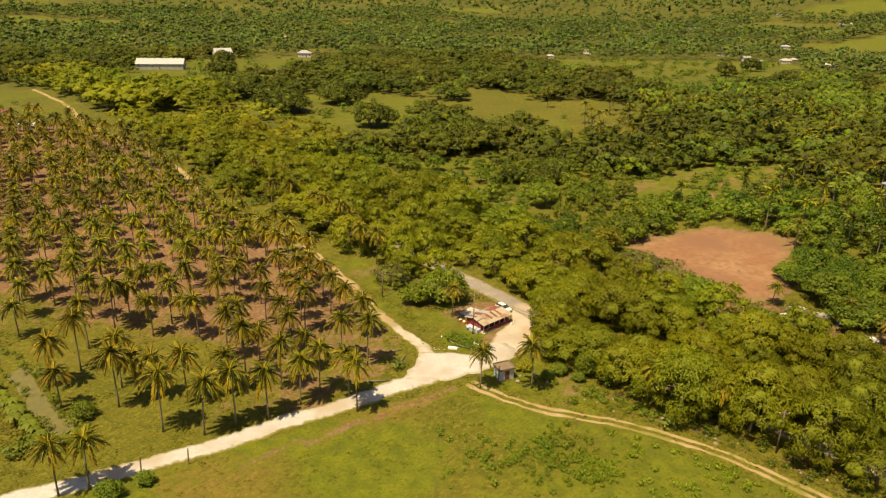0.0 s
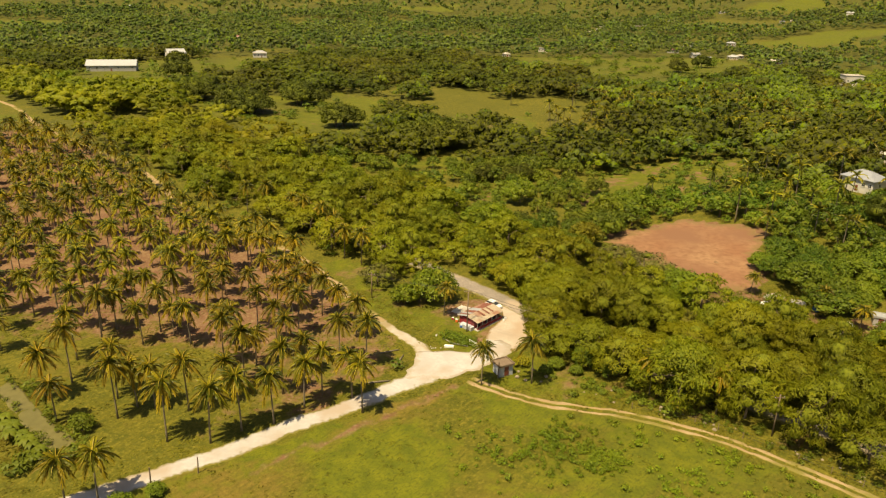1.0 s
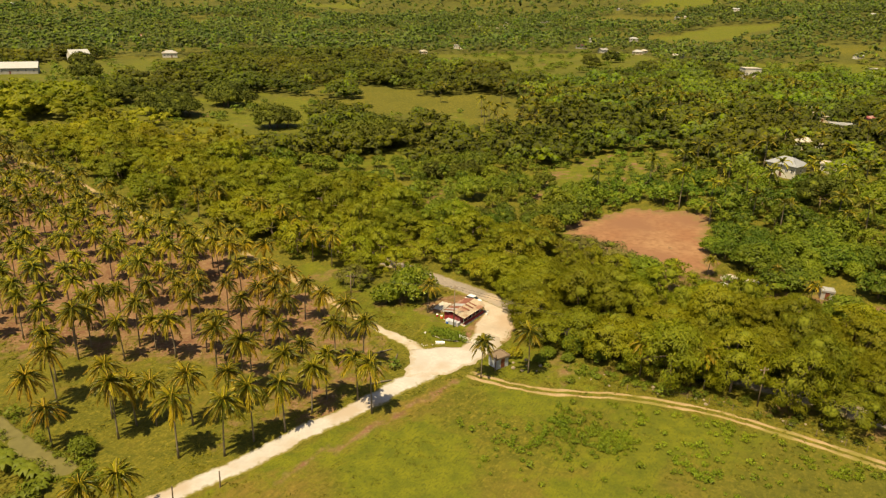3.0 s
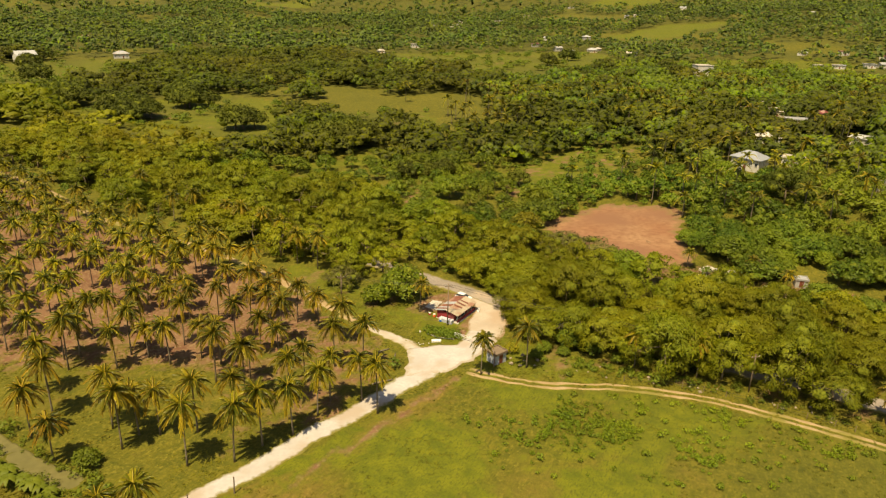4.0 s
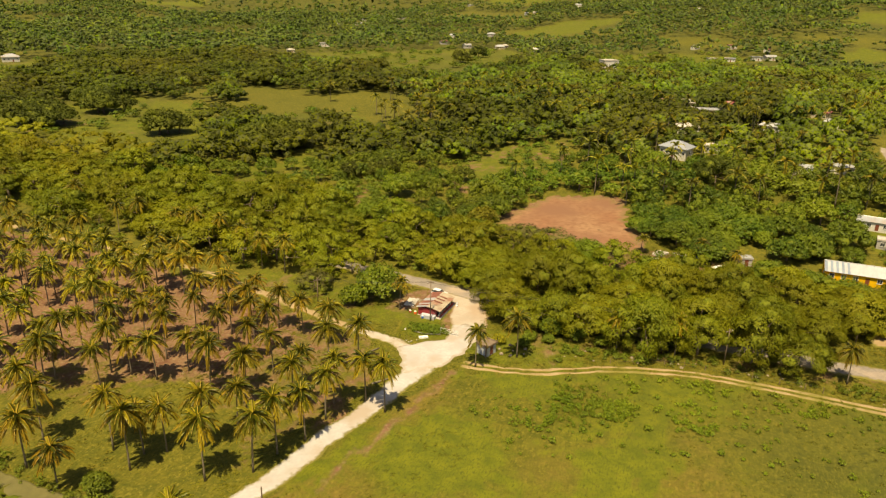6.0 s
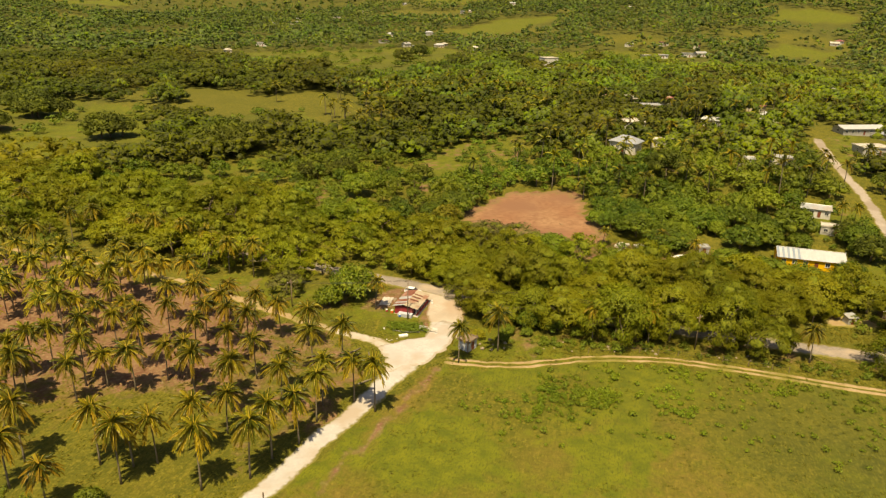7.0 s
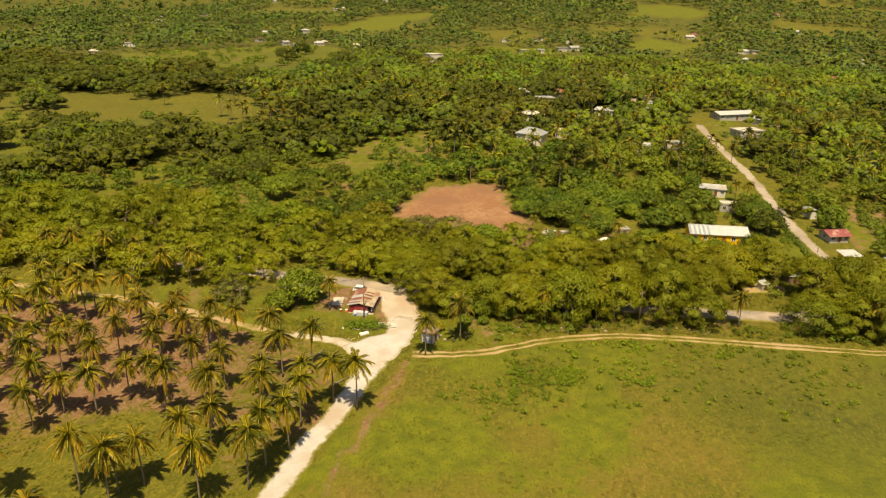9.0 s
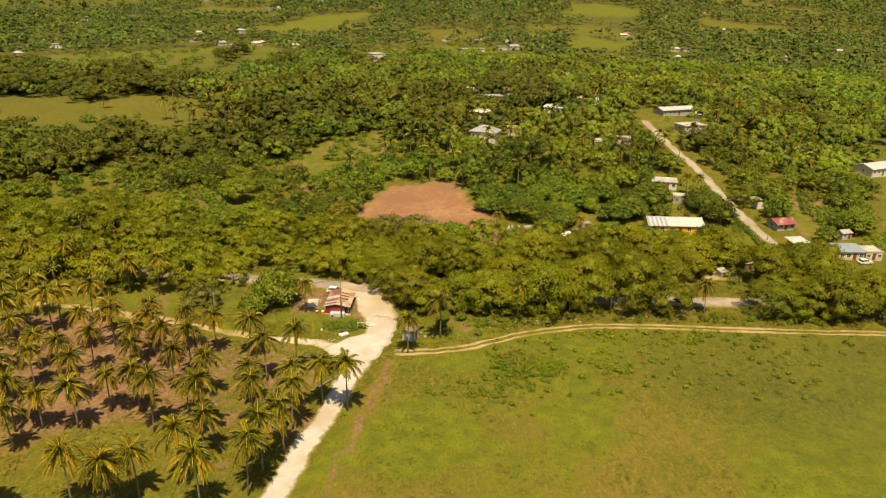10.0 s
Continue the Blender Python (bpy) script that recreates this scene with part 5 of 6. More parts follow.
def fill_trees():
    """Near woods as single trees; what is past the count goes to the merged woods."""
    rest = []
    g = np.random.default_rng(5)
    xs, ys = scatter(g, -260, 330, 40, 350, 8.0)
    ok = in_view(xs, ys, 6) & free(xs, ys, 1.0) & (np.hypot(xs + 40, ys - 10) < 345)
    ok &= ~((ys < 60) & (xs < 60)) & ~((xs < -36) & (ys < 170))
    xs, ys = xs[ok], ys[ok]
    band = inside(FEATHER_BAND, xs, ys) | ((xs < 34) & (ys < 225))
    near_open = inside([(-112, 352), (-84, 318), (-53, 296), (-17, 262), (12, 238), (24, 262), (24, 310), (-20, 345), (-61, 350)], xs, ys)
    row = smooth_line(TRACK, 7.0)
    front = [(p.x + 6.6 + g.uniform(-1, 1), p.y + 6.6 + g.uniform(-1, 1)) for p in row if 36 < p.x < 66 or 80 < p.x < 130]
    front += [(26.6, 140.5), (25.6, 134.6), (28.4, 130.6), (32.6, 125.5), (37, 120.5), (30.5, 137.5), (167, 114.5), (46, 119.5), (52, 113.5), (58, 108), (41, 124.5), (-21, 197), (-10, 189.5), (-3, 184), (-13, 204), (25.8, 161.5), (22, 169.5), (27.5, 154), (16, 177), (9.5, 183), (2.5, 190), (27.5, 147), (33, 151), (30, 162), (112, 98), (110, 92), (126, 74), (104, 80), (110, 79), (117, 82), (98, 76), (50, 113)]
    tall = set(front)
    keep = band | (g.random(len(xs)) < np.where(near_open, 0.55, 0.92))
    xs, ys, band = xs[keep], ys[keep], band[keep]
    clash = np.array([min((x - a) ** 2 + (y - b) ** 2 for a, b in front) < 16 for x, y in zip(xs, ys)])
    xs, ys, band = np.r_[xs[~clash], [p[0] for p in front]], np.r_[ys[~clash], [p[1] for p in front]], np.r_[band[~clash], np.ones(len(front), bool)]
    low = inside(LOW, xs, ys)
    thin = ~(low & (g.random(len(xs)) < 0.1))
    xs, ys, band, low = xs[thin], ys[thin], band[thin] & ~low[thin], low[thin]
    far = np.hypot(xs + 40, ys - 10)
    order = np.argsort(far)
    nu = nd = 0
    for i in order:
        x, y = float(xs[i]), float(ys[i])
        turn, s = g.uniform(0, 360), 0.68 + 0.85 * g.random() ** 1.6
        if low[i]:
            s *= 0.75
        if (x, y) in tall:
            s = max(s, 1.0)
        if band[i]:
            nu += 1
            if nu > 292:
                rest.append((x, y, s))
                continue
            p = protos_u[g.integers(6)] if nu <= 72 else protos_ub[g.integers(4)]
            edge = float(away(MAIN_ROAD, np.float64(x), np.float64(y))) < 6
            stamp(p, at(x, y, s * (0.9 if edge else 1.0), turn, 0.1, (0.45 + 0.5 * s) * g.uniform(0.78, 1.42)))
        else:
            nd += 1
            if nd > 285:
                rest.append((x, y, s))
                continue
            p = protos_d[g.integers(4)] if nd <= 55 else protos_db[g.integers(4)]
            stamp(p, at(x, y, s * 0.95, turn, 0.1, (0.35 + 0.55 * s) * g.uniform(0.8, 1.15)))
    return rest


CLEAR += [(59, 169.5, 6), (54, 177, 5), (140, 218, 5), (145, 193, 8), (50, 195, 4.5), (8.9, 117, 5), (19.6, 118, 4.5), (40.9, 113, 5), (51, 106, 5), (42, 110, 5), (52, 103, 4.5), (76, 157, 4.5), (80, 152, 4.5), (72, 160, 4)]
keep_clear(38, 240, 8, 16)
keep_clear(1.8, 157.5, 6, 6)
keep_clear(-3.4, 158, 5, 6)
REST = fill_trees()
for o in protos_u + protos_d + protos_ub + protos_db:
    for c in [*o.children_recursive, o]:
        bpy.data.objects.remove(c)

# single trees that stand out
bright = tree_prototype("breadfruit_tree", "round bright green broad-leaved tree in a clearing", "tree", "", make_tree("dome", 501, 34, 100, 0.42, 6.0, 8.5), M_BRIGHT, at(38, 240, 1.05))
tree_prototype("almond_tree", "large-leaved bright green tree beside the shop", "tree", "", make_tree("dome", 502, 30, 80, 0.42, 5.2, 8.0), M_BRIGHT, at(2.0, 157.5, 1.12))
fresh = tree_prototype("almond_tree", "light green large-leaved tree at the edge of the verge", "tree", "", make_tree("dome", 505, 26, 60, 0.5, 4.4, 6.0), M_BRIGHT, at(-5.0, 156.4, 0.82))
dryt = tree_prototype("dry_tree", "half-bare tree with dry tan twigs", "tree", "", make_tree("umbrella", 503, 26, 70, 0.3, 5.5, 6.5), M_DRYLEAF, at(59, 169.5, 1.45, 0, 0.05, 1.05))
stamp(dryt, at(-12, 168, 0.85, 60))
stamp(dryt, at(54, 177, 1.2, 140, 0.05, 0.95))
tree_prototype("mango_tree", "round dark green tree before a grey-roofed house", "tree", "", make_tree("dome", 512, 28, 90, 0.42, 5.0, 7.5), M_DENSE, at(140, 218, 1.15))
tree_prototype("guango_tree", "huge dark spreading tree in the village", "tree", "", make_tree("umbrella", 513, 40, 90, 0.45, 6.5, 9.0), M_PASTURE, at(145, 193, 1.35))
tree_prototype("avocado_tree", "yellow-olive leafy tree at the edge of a clearing", "tree", "", make_tree("dome", 514, 26, 90, 0.4, 4.4, 7.0), M_OLIVE, at(50, 195, 1.1))
bush = tree_prototype("round_bush", "dense clipped-looking dark green roadside bush", "bush", "", make_tree("dome", 504, 24, 50, 0.35, 3.0, 4.6), M_SHRUB, at(31, 124))
stamp(bush, at(35, 120, 0.8, 100))
for x, y, q in ((22.5, 121.5, 0.5), (25, 123.5, 0.6), (38.5, 115.5, 0.55), (46, 110.5, 0.5)):
    stamp(bush, at(x, y, q, 90 * q))
tree_prototype("croton_shrub", "golden yellow-green shrub beside the shed", "shrub", "", make_tree("dome", 511, 14, 50, 0.3, 2.2, 2.6), M_GOLDEN, at(18.2, 125.2, 0.8))
stamp(bush, at(28.5, 121, 0.5, 40))
lone = [make_tree("dome", 600 + i, 22, 70, 0.48, 4.8, 6.8) for i in range(3)]
lone = [tree_prototype("pasture_tree", "broad dark green tree standing on the pasture", "tree", "pasture trees", t, M_PASTURE, at(-300 - 14 * i, -230)) for i, t in enumerate(lone)]
gl = np.random.default_rng(3)
for cx, cy, rad, n in ((-91, 401, 11, 7), (-129, 442, 9, 5), (8, 330, 15, 9), (-33, 372, 6, 3), (-58, 430, 9, 4), (36, 272, 9, 5), (34, 211, 5, 2), (52, 203, 5, 2), (69, 246, 3, 1), (250, 640, 10, 4), (300, 690, 6, 2), (-190, 640, 8, 4), (-170, 560, 7, 3), (-70, 455, 6, 2)):
    for k in range(n):
        a, r, s = gl.uniform(0, 6.28), rad * math.sqrt(gl.random()), gl.uniform(1.0, 1.7) * (0.7 if cy < 300 else 1.25)
        stamp(lone[k % 3], at(cx + r * math.cos(a), cy + r * math.sin(a), s, gl.uniform(0, 360)))
for x, y, s in ((143.5, 111.5, 1.15), (152, 124, 1.0)):
    stamp(lone[0], at(x, y, s, 70 * s))
for o in lone:
    for c in [*o.children_recursive, o]:
        bpy.data.objects.remove(c)


def woods():
    g = np.random.default_rng(9)
    # the middle distance: clumps of trees with grassy gaps; dull spreading trees on the pastures, fresher ones in the village
    flat = [soft_tree(700 + i, 8, 16, 0.90, 6.6, 8.6, "umbrella") for i in range(5)]
    round_ = [soft_tree(720 + i, 8, 15, 0.76, 4.8, 8.2) for i in range(5)]
    large = [soft_tree(740 + i, 18, 20, 0.96, 9.0, 12.0, "umbrella") for i in range(3)]
    xs, ys = scatter(g, -420, 820, 120, 780, 10.8)
    d = np.hypot(xs + 40, ys - 10)
    cover = patchy(xs, ys, 60, 2.0)
    ok = in_view(xs, ys, 15) & free(xs, ys) & (d >= 345) & (d < 720) & (cover + 0.12 * (xs > 110) > 0.42)
    ok &= g.random(len(xs)) < 0.9
    xs, ys = xs[ok], ys[ok]
    s = 0.6 + 0.95 * patchy(xs, ys, 35, 5.0) + 0.5 * g.random(len(xs)) ** 3 + 0.18 * (xs > 110)
    if REST:
        r = np.array(REST)
        xs, ys, s = np.r_[xs, r[:, 0]], np.r_[ys, r[:, 1]], np.r_[s, r[:, 2]]
    band = inside(FAR_BAND, xs, ys)
    kind = patchy(xs, ys, 45, 7.0) + 0.25 * (g.random(len(xs)) - 0.5) - 0.0011 * (xs - 90)
    kind[band] = 9.0
    bx, by = scatter(g, -420, 820, 120, 780, 27)
    d = np.hypot(bx + 40, by - 10)
    ok = in_view(bx, by, 15) & free(bx, by) & (d >= 345) & (d < 720) & (patchy(bx, by, 60, 2.0) > 0.40) & ~inside(FAR_BAND, bx, by) & (g.random(len(bx)) < 0.6)
    bx, by = bx[ok], by[ok]
    for protos, px, py, size, m, label in (
            (flat, xs[band], ys[band], s[band], M_FEATHER, "feathery olive trees along the far end of the grove road"),
            (flat, xs[(kind > 0.5) & ~band], ys[(kind > 0.5) & ~band], s[(kind > 0.5) & ~band], M_ACACIA, "dull olive spreading trees on the far pastures"),
            (round_, xs[(kind <= 0.5) & (kind > 0.36)], ys[(kind <= 0.5) & (kind > 0.36)], s[(kind <= 0.5) & (kind > 0.36)], M_WOODS, "mixed green woodland of low trees and thickets"),
            (round_, xs[kind <= 0.36], ys[kind <= 0.36], s[kind <= 0.36], M_GARDEN, "fresh green garden trees among the village houses"),
            (large, bx, by, g.uniform(0.7, 1.2, len(bx)), M_ACACIA, "large spreading crowns rising over the woodland")):
        v, f, t, n = merge(protos, px, py, size, g, 0.9)
        tagged(new("woodland", quads_mesh("woodland", v, f, m, t, normals=n)), label, "woodland", kind="stuff")
    # the far woods
    protos = [soft_tree(800 + i, 4, 6, 1.45, 6.0, 9.0, "dome", 4) for i in range(8)]
    xs, ys = scatter(g, -1300, 1800, 100, 1750, 18)
    d = np.hypot(xs + 40, ys - 10)
    ok = in_view(xs, ys, 40) & (d >= 715) & (d < 1700) & (patchy(xs, ys, 95, 3.0) > 0.34)
    for p in MEADOWS:
        ok &= ~inside(p, xs, ys) & ~inside(p, -40 + (xs + 40) * 1.07, 10 + (ys - 10) * 1.07)
    for hx, hy, r in CLEAR:
        if hy > 250 and abs(hx) + hy > 600:
            ok &= np.hypot(xs - hx, ys - hy) > r
    xs, ys = xs[ok], ys[ok]
    size = 0.75 + 1.1 * patchy(xs, ys, 50, 8.0) + 0.9 * g.random(len(xs)) ** 4 + 0.3 * sm((np.hypot(xs, ys) - 900) / 700)
    v, f, t, n = merge(protos, xs, ys, size, g, 0.9)
    tagged(new("far_woodland", quads_mesh("far_woodland", v, f, M_HAZED_FARWOODS, t, normals=n)), "far woodland across the valley floor", "woodland", kind="stuff")
    # the hills
    protos = [soft_tree(900 + i, 2, 6, 3.4, 12, 16, "dome", 4) for i in range(6)]
    xs, ys = scatter(g, -3600, 4600, 0, 4600, 48)
    d = np.hypot(xs, ys)
    ok = in_view(xs, ys, 150) & (d >= 1650) & (d < 4700) & (patchy(xs, ys, 260, 6.0, 4) > 0.33)
    for p in MEADOWS:
        ok &= ~inside(p, xs, ys)
    xs, ys = xs[ok], ys[ok]
    v, f, t, n = merge(protos, xs, ys, 0.85 + 1.0 * patchy(xs, ys, 120, 4.0) + 0.7 * g.random(len(xs)) ** 3, g)
    tagged(new("hill_forest", quads_mesh("hill_forest", v, f, M_HAZED_FARWOODS, t, normals=n)), "dark forest on the distant hills", "woodland", kind="stuff")


woods()

# ---- coconut palms ----
GROVE_LABEL = "coconut palm with arching fronds and yellowed lower leaves"
palms = [palm_prototype(40 + i, h, GROVE_LABEL, "coconut palms of the grove", at(-400 - 10 * i, -200)) for i, h in enumerate((9.8, 10.2, 10.6, 9.2, 9.6))]
palms += [palm_prototype(50 + i, h, "coconut palm with many yellowed fronds in the dry grove", "coconut palms of the grove", at(-460 - 10 * i, -200), 20) for i, h in enumerate((9.4, 10.0, 8.6))]
# the open rows along the road, then the rows behind them
FRONT = [(-67, 108.5), (-71.8, 115.7), (-69.7, 121.5), (-56.8, 109), (-51.1, 111.7), (-46.2, 101.9), (-45, 111), (-42.2, 126.8), (-54.6, 112.7), (-59.2, 115.8), (-38.9, 101.2), (-34.4, 104.5), (-29.2, 106.4), (-24.4, 111.1), (-39.2, 114.8), (-35.8, 127), (-29, 116.1), (-21.6, 115.6), (-15.9, 114.1), (-13.6, 126), (-25.5, 123.7), (-36.8, 120.1), (-55.6, 85.3), (-51.8, 87)]
SECOND = [(-51.3, 136.5), (-61.3, 136.7), (-72.3, 130.4), (-78.5, 145), (-72.2, 143.4), (-69.3, 143.9), (-71.2, 152.7), (-59.4, 142.6), (-55.8, 140.3), (-58.1, 152.2), (-52.6, 155.5), (-49, 144), (-45.3, 137.6), (-79.8, 167.4), (-75.9, 161.5), (-67.9, 151.8), (-81.3, 158.2), (-64.5, 150.9), (-19.1, 128), (-29.9, 130.3), (-33.4, 137.7), (-38.5, 144.1), (-30.9, 146.1), (-24.7, 150.3), (-20.3, 145.6), (-41.4, 134.4), (-35.1, 162), (-39.7, 165), (-28, 159.5), (-48.4, 154.1), (-42.1, 154.1), (-16.2, 138.9)]
LONE = [(-13.8, 109.3, 1.0), (9, 117.9, 0.84), (19, 118.2, 1.02), (40.9, 113, 0.86), (51, 106, 0.9), (75.6, 83.6, 0.85), (95.1, 60.5, 0.85), (3.9, 148.6, 0.78), (74, 158.5, 0.45), (83, 157.5, 0.5), (95, 146, 0.6), (98.5, 136.5, 0.55),
        (-16.7, 181.5, 1.0), (-21.7, 187, 0.95), (-30, 206, 0.95), (-36, 213, 1.0), (-40, 221, 0.95), (-51, 233, 1.0), (-57, 231, 0.95), (-69, 255, 1.0), (-92, 282, 1.0), (-99, 291, 0.95), (-25, 196, 0.95), (162, 133, 0.75), (165, 130.5, 0.75)]


def plant_palms():
    g = np.random.default_rng(12)
    placed = FRONT + SECOND
    xs, ys = scatter(g, -250, 0, 92, 352, 6.9, 0.24)
    ok = inside(GROVE, xs, ys) & in_view(xs, ys, 4)
    ok &= ~(inside(SPARSE, xs, ys) & (g.random(len(xs)) < 0.7)) & (g.random(len(xs)) < 0.95)
    ok &= (away(WHITE_ROAD, xs, ys) > 5.5) & ~inside([(-88, 128), (-66, 134), (-40, 134), (-22, 140), (-10, 146), (0, 130), (-9, 114), (-40, 94), (-62, 86), (-90, 110)], xs, ys) & (away(GROVE_ROAD, xs, ys) > 3.5)
    pts = sorted(zip(xs[ok].tolist(), ys[ok].tolist()), key=lambda p: math.hypot(p[0] + 40, p[1] - 10))
    for p in pts:
        if all((p[0] - q[0]) ** 2 + (p[1] - q[1]) ** 2 > 24 for q in placed):
            placed.append(p)
    near, far = placed[:262], placed[262:]
    for x, y in near:
        s = g.uniform(0.88, 1.08)
        dry = g.random() < 0.15 + 0.6 * float(sm((y - 130) / 50))
        stamp(palms[5 + g.integers(3) if dry else g.integers(5)], at(x, y, s, g.uniform(0, 360), 0.05, s * g.uniform(0.9, 1.08)))
    for x, y, k in LONE:
        tagged(stamp(palms[g.integers(5)], at(x, y, max(k, 0.75), g.uniform(0, 360), 0.05, k)), "tall coconut palm standing alone beside the road", group="roadside palms")
    # far rows of the grove and palms scattered among the village trees
    protos, olds, trunks = [], [], []
    for i in range(4):
        path, (green, old), ribs, top, _ = palm_arrays(60 + i, 9.0, False)
        protos.append(green)
        olds.append((np.concatenate([old[0], ribs[0]]), np.concatenate([old[1], ribs[1] + len(old[0])])))
        s = Shape().tube(path, [0.2, 0.16, 0.15, 0.14, 0.13, 0.13], 4)
        trunks.append((np.array(s.v), np.array([q for q in s.f if len(q) == 4])))
    vx, vy = scatter(g, 70, 460, 110, 480, 14.5, 0.5)
    ok = in_view(vx, vy) & free(vx, vy, -1) & (patchy(vx, vy, 45, 3.0) > 0.50) & (vx + vy > 260)
    fx, fy = np.array([p[0] for p in far]), np.array([p[1] for p in far])
    kinds = (("far_palm_crowns", protos, M_FROND, "green crowns of far coconut palms"), ("far_palm_trunks", trunks, M_PALM_BARK, "trunks of far coconut palms"), ("far_palm_fronds", olds, M_OLD_FROND, "yellowed fronds of far coconut palms"))
    for px, py, k, grown in ((fx, fy, 3, 1.0), (vx[ok], vy[ok], 2, 1.18)):
        size = grown * np.random.default_rng(78).uniform(0.85, 1.12, len(px))
        for name, pr, m, label in kinds[:k]:
            v, f, t, _ = merge(pr, px, py, size, np.random.default_rng(77))
            tagged(new(name, quads_mesh(name, v, f, m, t)), label if k == 3 else label + " among village trees", "palm trees", kind="stuff")


plant_palms()
for o in palms:
    for c in [*o.children_recursive, o]:
        bpy.data.objects.remove(c)

# ---- low plants ----


def low_plants():
    g = np.random.default_rng(31)
    # the patch of leafy weeds and loose shrubs in the field
    n = 9000
    x, y = g.uniform(0, 90, n), g.uniform(50, 112, n)
    near = 2.0 * np.exp(-((x - 22.0) / 7.5) ** 2 - ((y - 96.5) / 5.2) ** 2) + 0.9 * np.exp(-((x - 38) / 5.0) ** 2 - ((y - 85.5) / 5) ** 2)
    near = near + 0.22 * (1 - sm((away([(46, 95), (60, 82), (72, 70)], x, y) - 2) / 5)) + 0.05 * (away(TRACK, x, y) < 30)
    ok = inside(FIELD, x, y) & (away(TRACK, x, y) > 2.0) & (g.random(n) < near * (0.4 + 1.2 * (patchy(x, y, 7, 4.0) > 0.48)))
    x, y = x[ok], y[ok]
    protos = []
    for i in range(4):
        h = np.random.default_rng(50 + i)
        protos.append(lobes_cloud(h, [(h.uniform(-0.4, 0.4), h.uniform(-0.4, 0.4), 0.5, 0.6, 0.9) for _ in range(3)], 20, 0.22))
    v, f, t, nm = merge(protos, x, y, 0.40 + 0.70 * g.random(len(x)) ** 1.5, g)
    v[:, 2] += 0.25 * wobble(v[:, 0], v[:, 1], 9)
    tagged(new("weeds", quads_mesh("weeds", v, f, M_WEEDS, t, normals=nm)), "low leafy green weeds in the grass field", "weeds", kind="stuff")
    # shrubs on verges, in clearings and under the trees
    n = 5200
    x, y = g.uniform(-230, 260, n), g.uniform(60, 330, n)
    ok = in_view(x, y) & ~inside(RED_FIELD, x, y) & ~inside(GROVE, x, y) & ~inside(FIELD, x, y) & (away(WHITE_ROAD, x, y) > 5) & (away(LANE, x, y) > 3.5) & (away(TRACK, x, y) > 2.5) & (away(MAIN_ROAD, x, y) > 5) & (away(WHITE_ROAD[-5:], x, y) > 6) & ~inside(MEADOWS[19], x, y) & (away(GROVE_ROAD, x, y) > 3) & (wobble(x, y, 13, 1.0) > 0.12)
    for cx, cy, r in CLEAR:
        if r > 4:
            ok &= np.hypot(x - cx, y - cy) > r * 0.55
    x, y = x[ok], y[ok]
    # a thicket on the grass before the shop, and growth along the pond
    k = g.random(70)
    bank = [p for a, b in zip(POND, POND[1:] + POND[:1]) for p in [(a[0] + (b[0] - a[0]) * q + g.normal() * 0.5, a[1] + (b[1] - a[1]) * q + g.normal() * 0.5) for q in np.linspace(0, 0.9, 7)]]
    # rough growth between the farm track and the trees
    side = [Vector((*p, 0)) for p in ((26, 119), (34, 113.5), (44, 108), (56, 98.5), (68, 87), (80, 75), (96, 58))]
    for p, q in zip(side, side[1:]):
        for m in range(22):
            w = p.lerp(q, g.random())
            bank.append((w.x + g.normal() * 1.5, w.y + g.normal() * 1.5))
    x = np.r_[x, 3.6 + 5.0 * k + g.normal(size=70) * 1.0, [p[0] for p in bank]]
    y = np.r_[y, 139.5 - 5.0 * k + g.normal(size=70) * 1.0, [p[1] for p in bank]]
    v, f, t, nm = merge(protos, x, y, np.r_[g.uniform(0.9, 2.6, len(x) - 70 - len(bank)), g.uniform(0.5, 1.2, 70), g.uniform(0.45, 1.35, len(bank))], g)
    tagged(new("scrub", quads_mesh("scrub", v, f, M_SHRUB, t, normals=nm)), "green scrub on verges and clearings", "scrub", kind="stuff")
    # a low hedge between the lane and its fence, and rank growth on the garden plots
    k = g.random(150)
    hx, hy = 128.5 + 31 * k + g.normal(size=150) * 0.35, 88.2 + 28.5 * k + g.normal(size=150) * 0.35
    v, f, t, nm = merge(protos, hx, hy, g.uniform(0.7, 1.25, 150), g)
    tagged(new("hedge", quads_mesh("hedge", v, f, M_SHRUB, t, normals=nm)), "loose green hedge along the village lane", "hedge", kind="stuff")
    hx, hy = np.r_[g.uniform(138, 205, 420), g.uniform(60, 100, 160)], np.r_[g.uniform(62, 112, 420), g.uniform(60, 100, 160)]
    ok = (away(LANE, hx, hy) > 4.5) & (away(MAIN_ROAD, hx, hy) > 5) & (hx + hy > 215) & (patchy(hx, hy, 10, 6.0) > 0.47)
    for cx, cy, r in CLEAR:
        if r > 3:
            ok &= np.hypot(hx - cx, hy - cy) > r * 0.8
    v, f, t, nm = merge(protos, hx[ok], hy[ok], g.uniform(0.6, 2.0, ok.sum()), g)
    tagged(new("garden_scrub", quads_mesh("garden_scrub", v, f, M_SHRUB, t, normals=nm)), "rank green growth on garden plots by the lane", "scrub", kind="stuff")
    # bushes scattered over the pastures
    bx, by = [], []
    for k, p in enumerate(MEADOWS[:13]):
        x0, x1, y0, y1 = min(q[0] for q in p), max(q[0] for q in p), min(q[1] for q in p), max(q[1] for q in p)
        m = int((x1 - x0) * (y1 - y0) / (25 if k in (9, 10, 11) else 22 if k in (5, 6) else 110))
        x, y = g.uniform(x0, x1, m), g.uniform(y0, y1, m)
        ok = inside(p, x, y) & (wobble(x, y, 14, k + 2.0) > (-0.1 if k in (5, 6) else 0.15)) & (away(LANE, x, y) > 4)
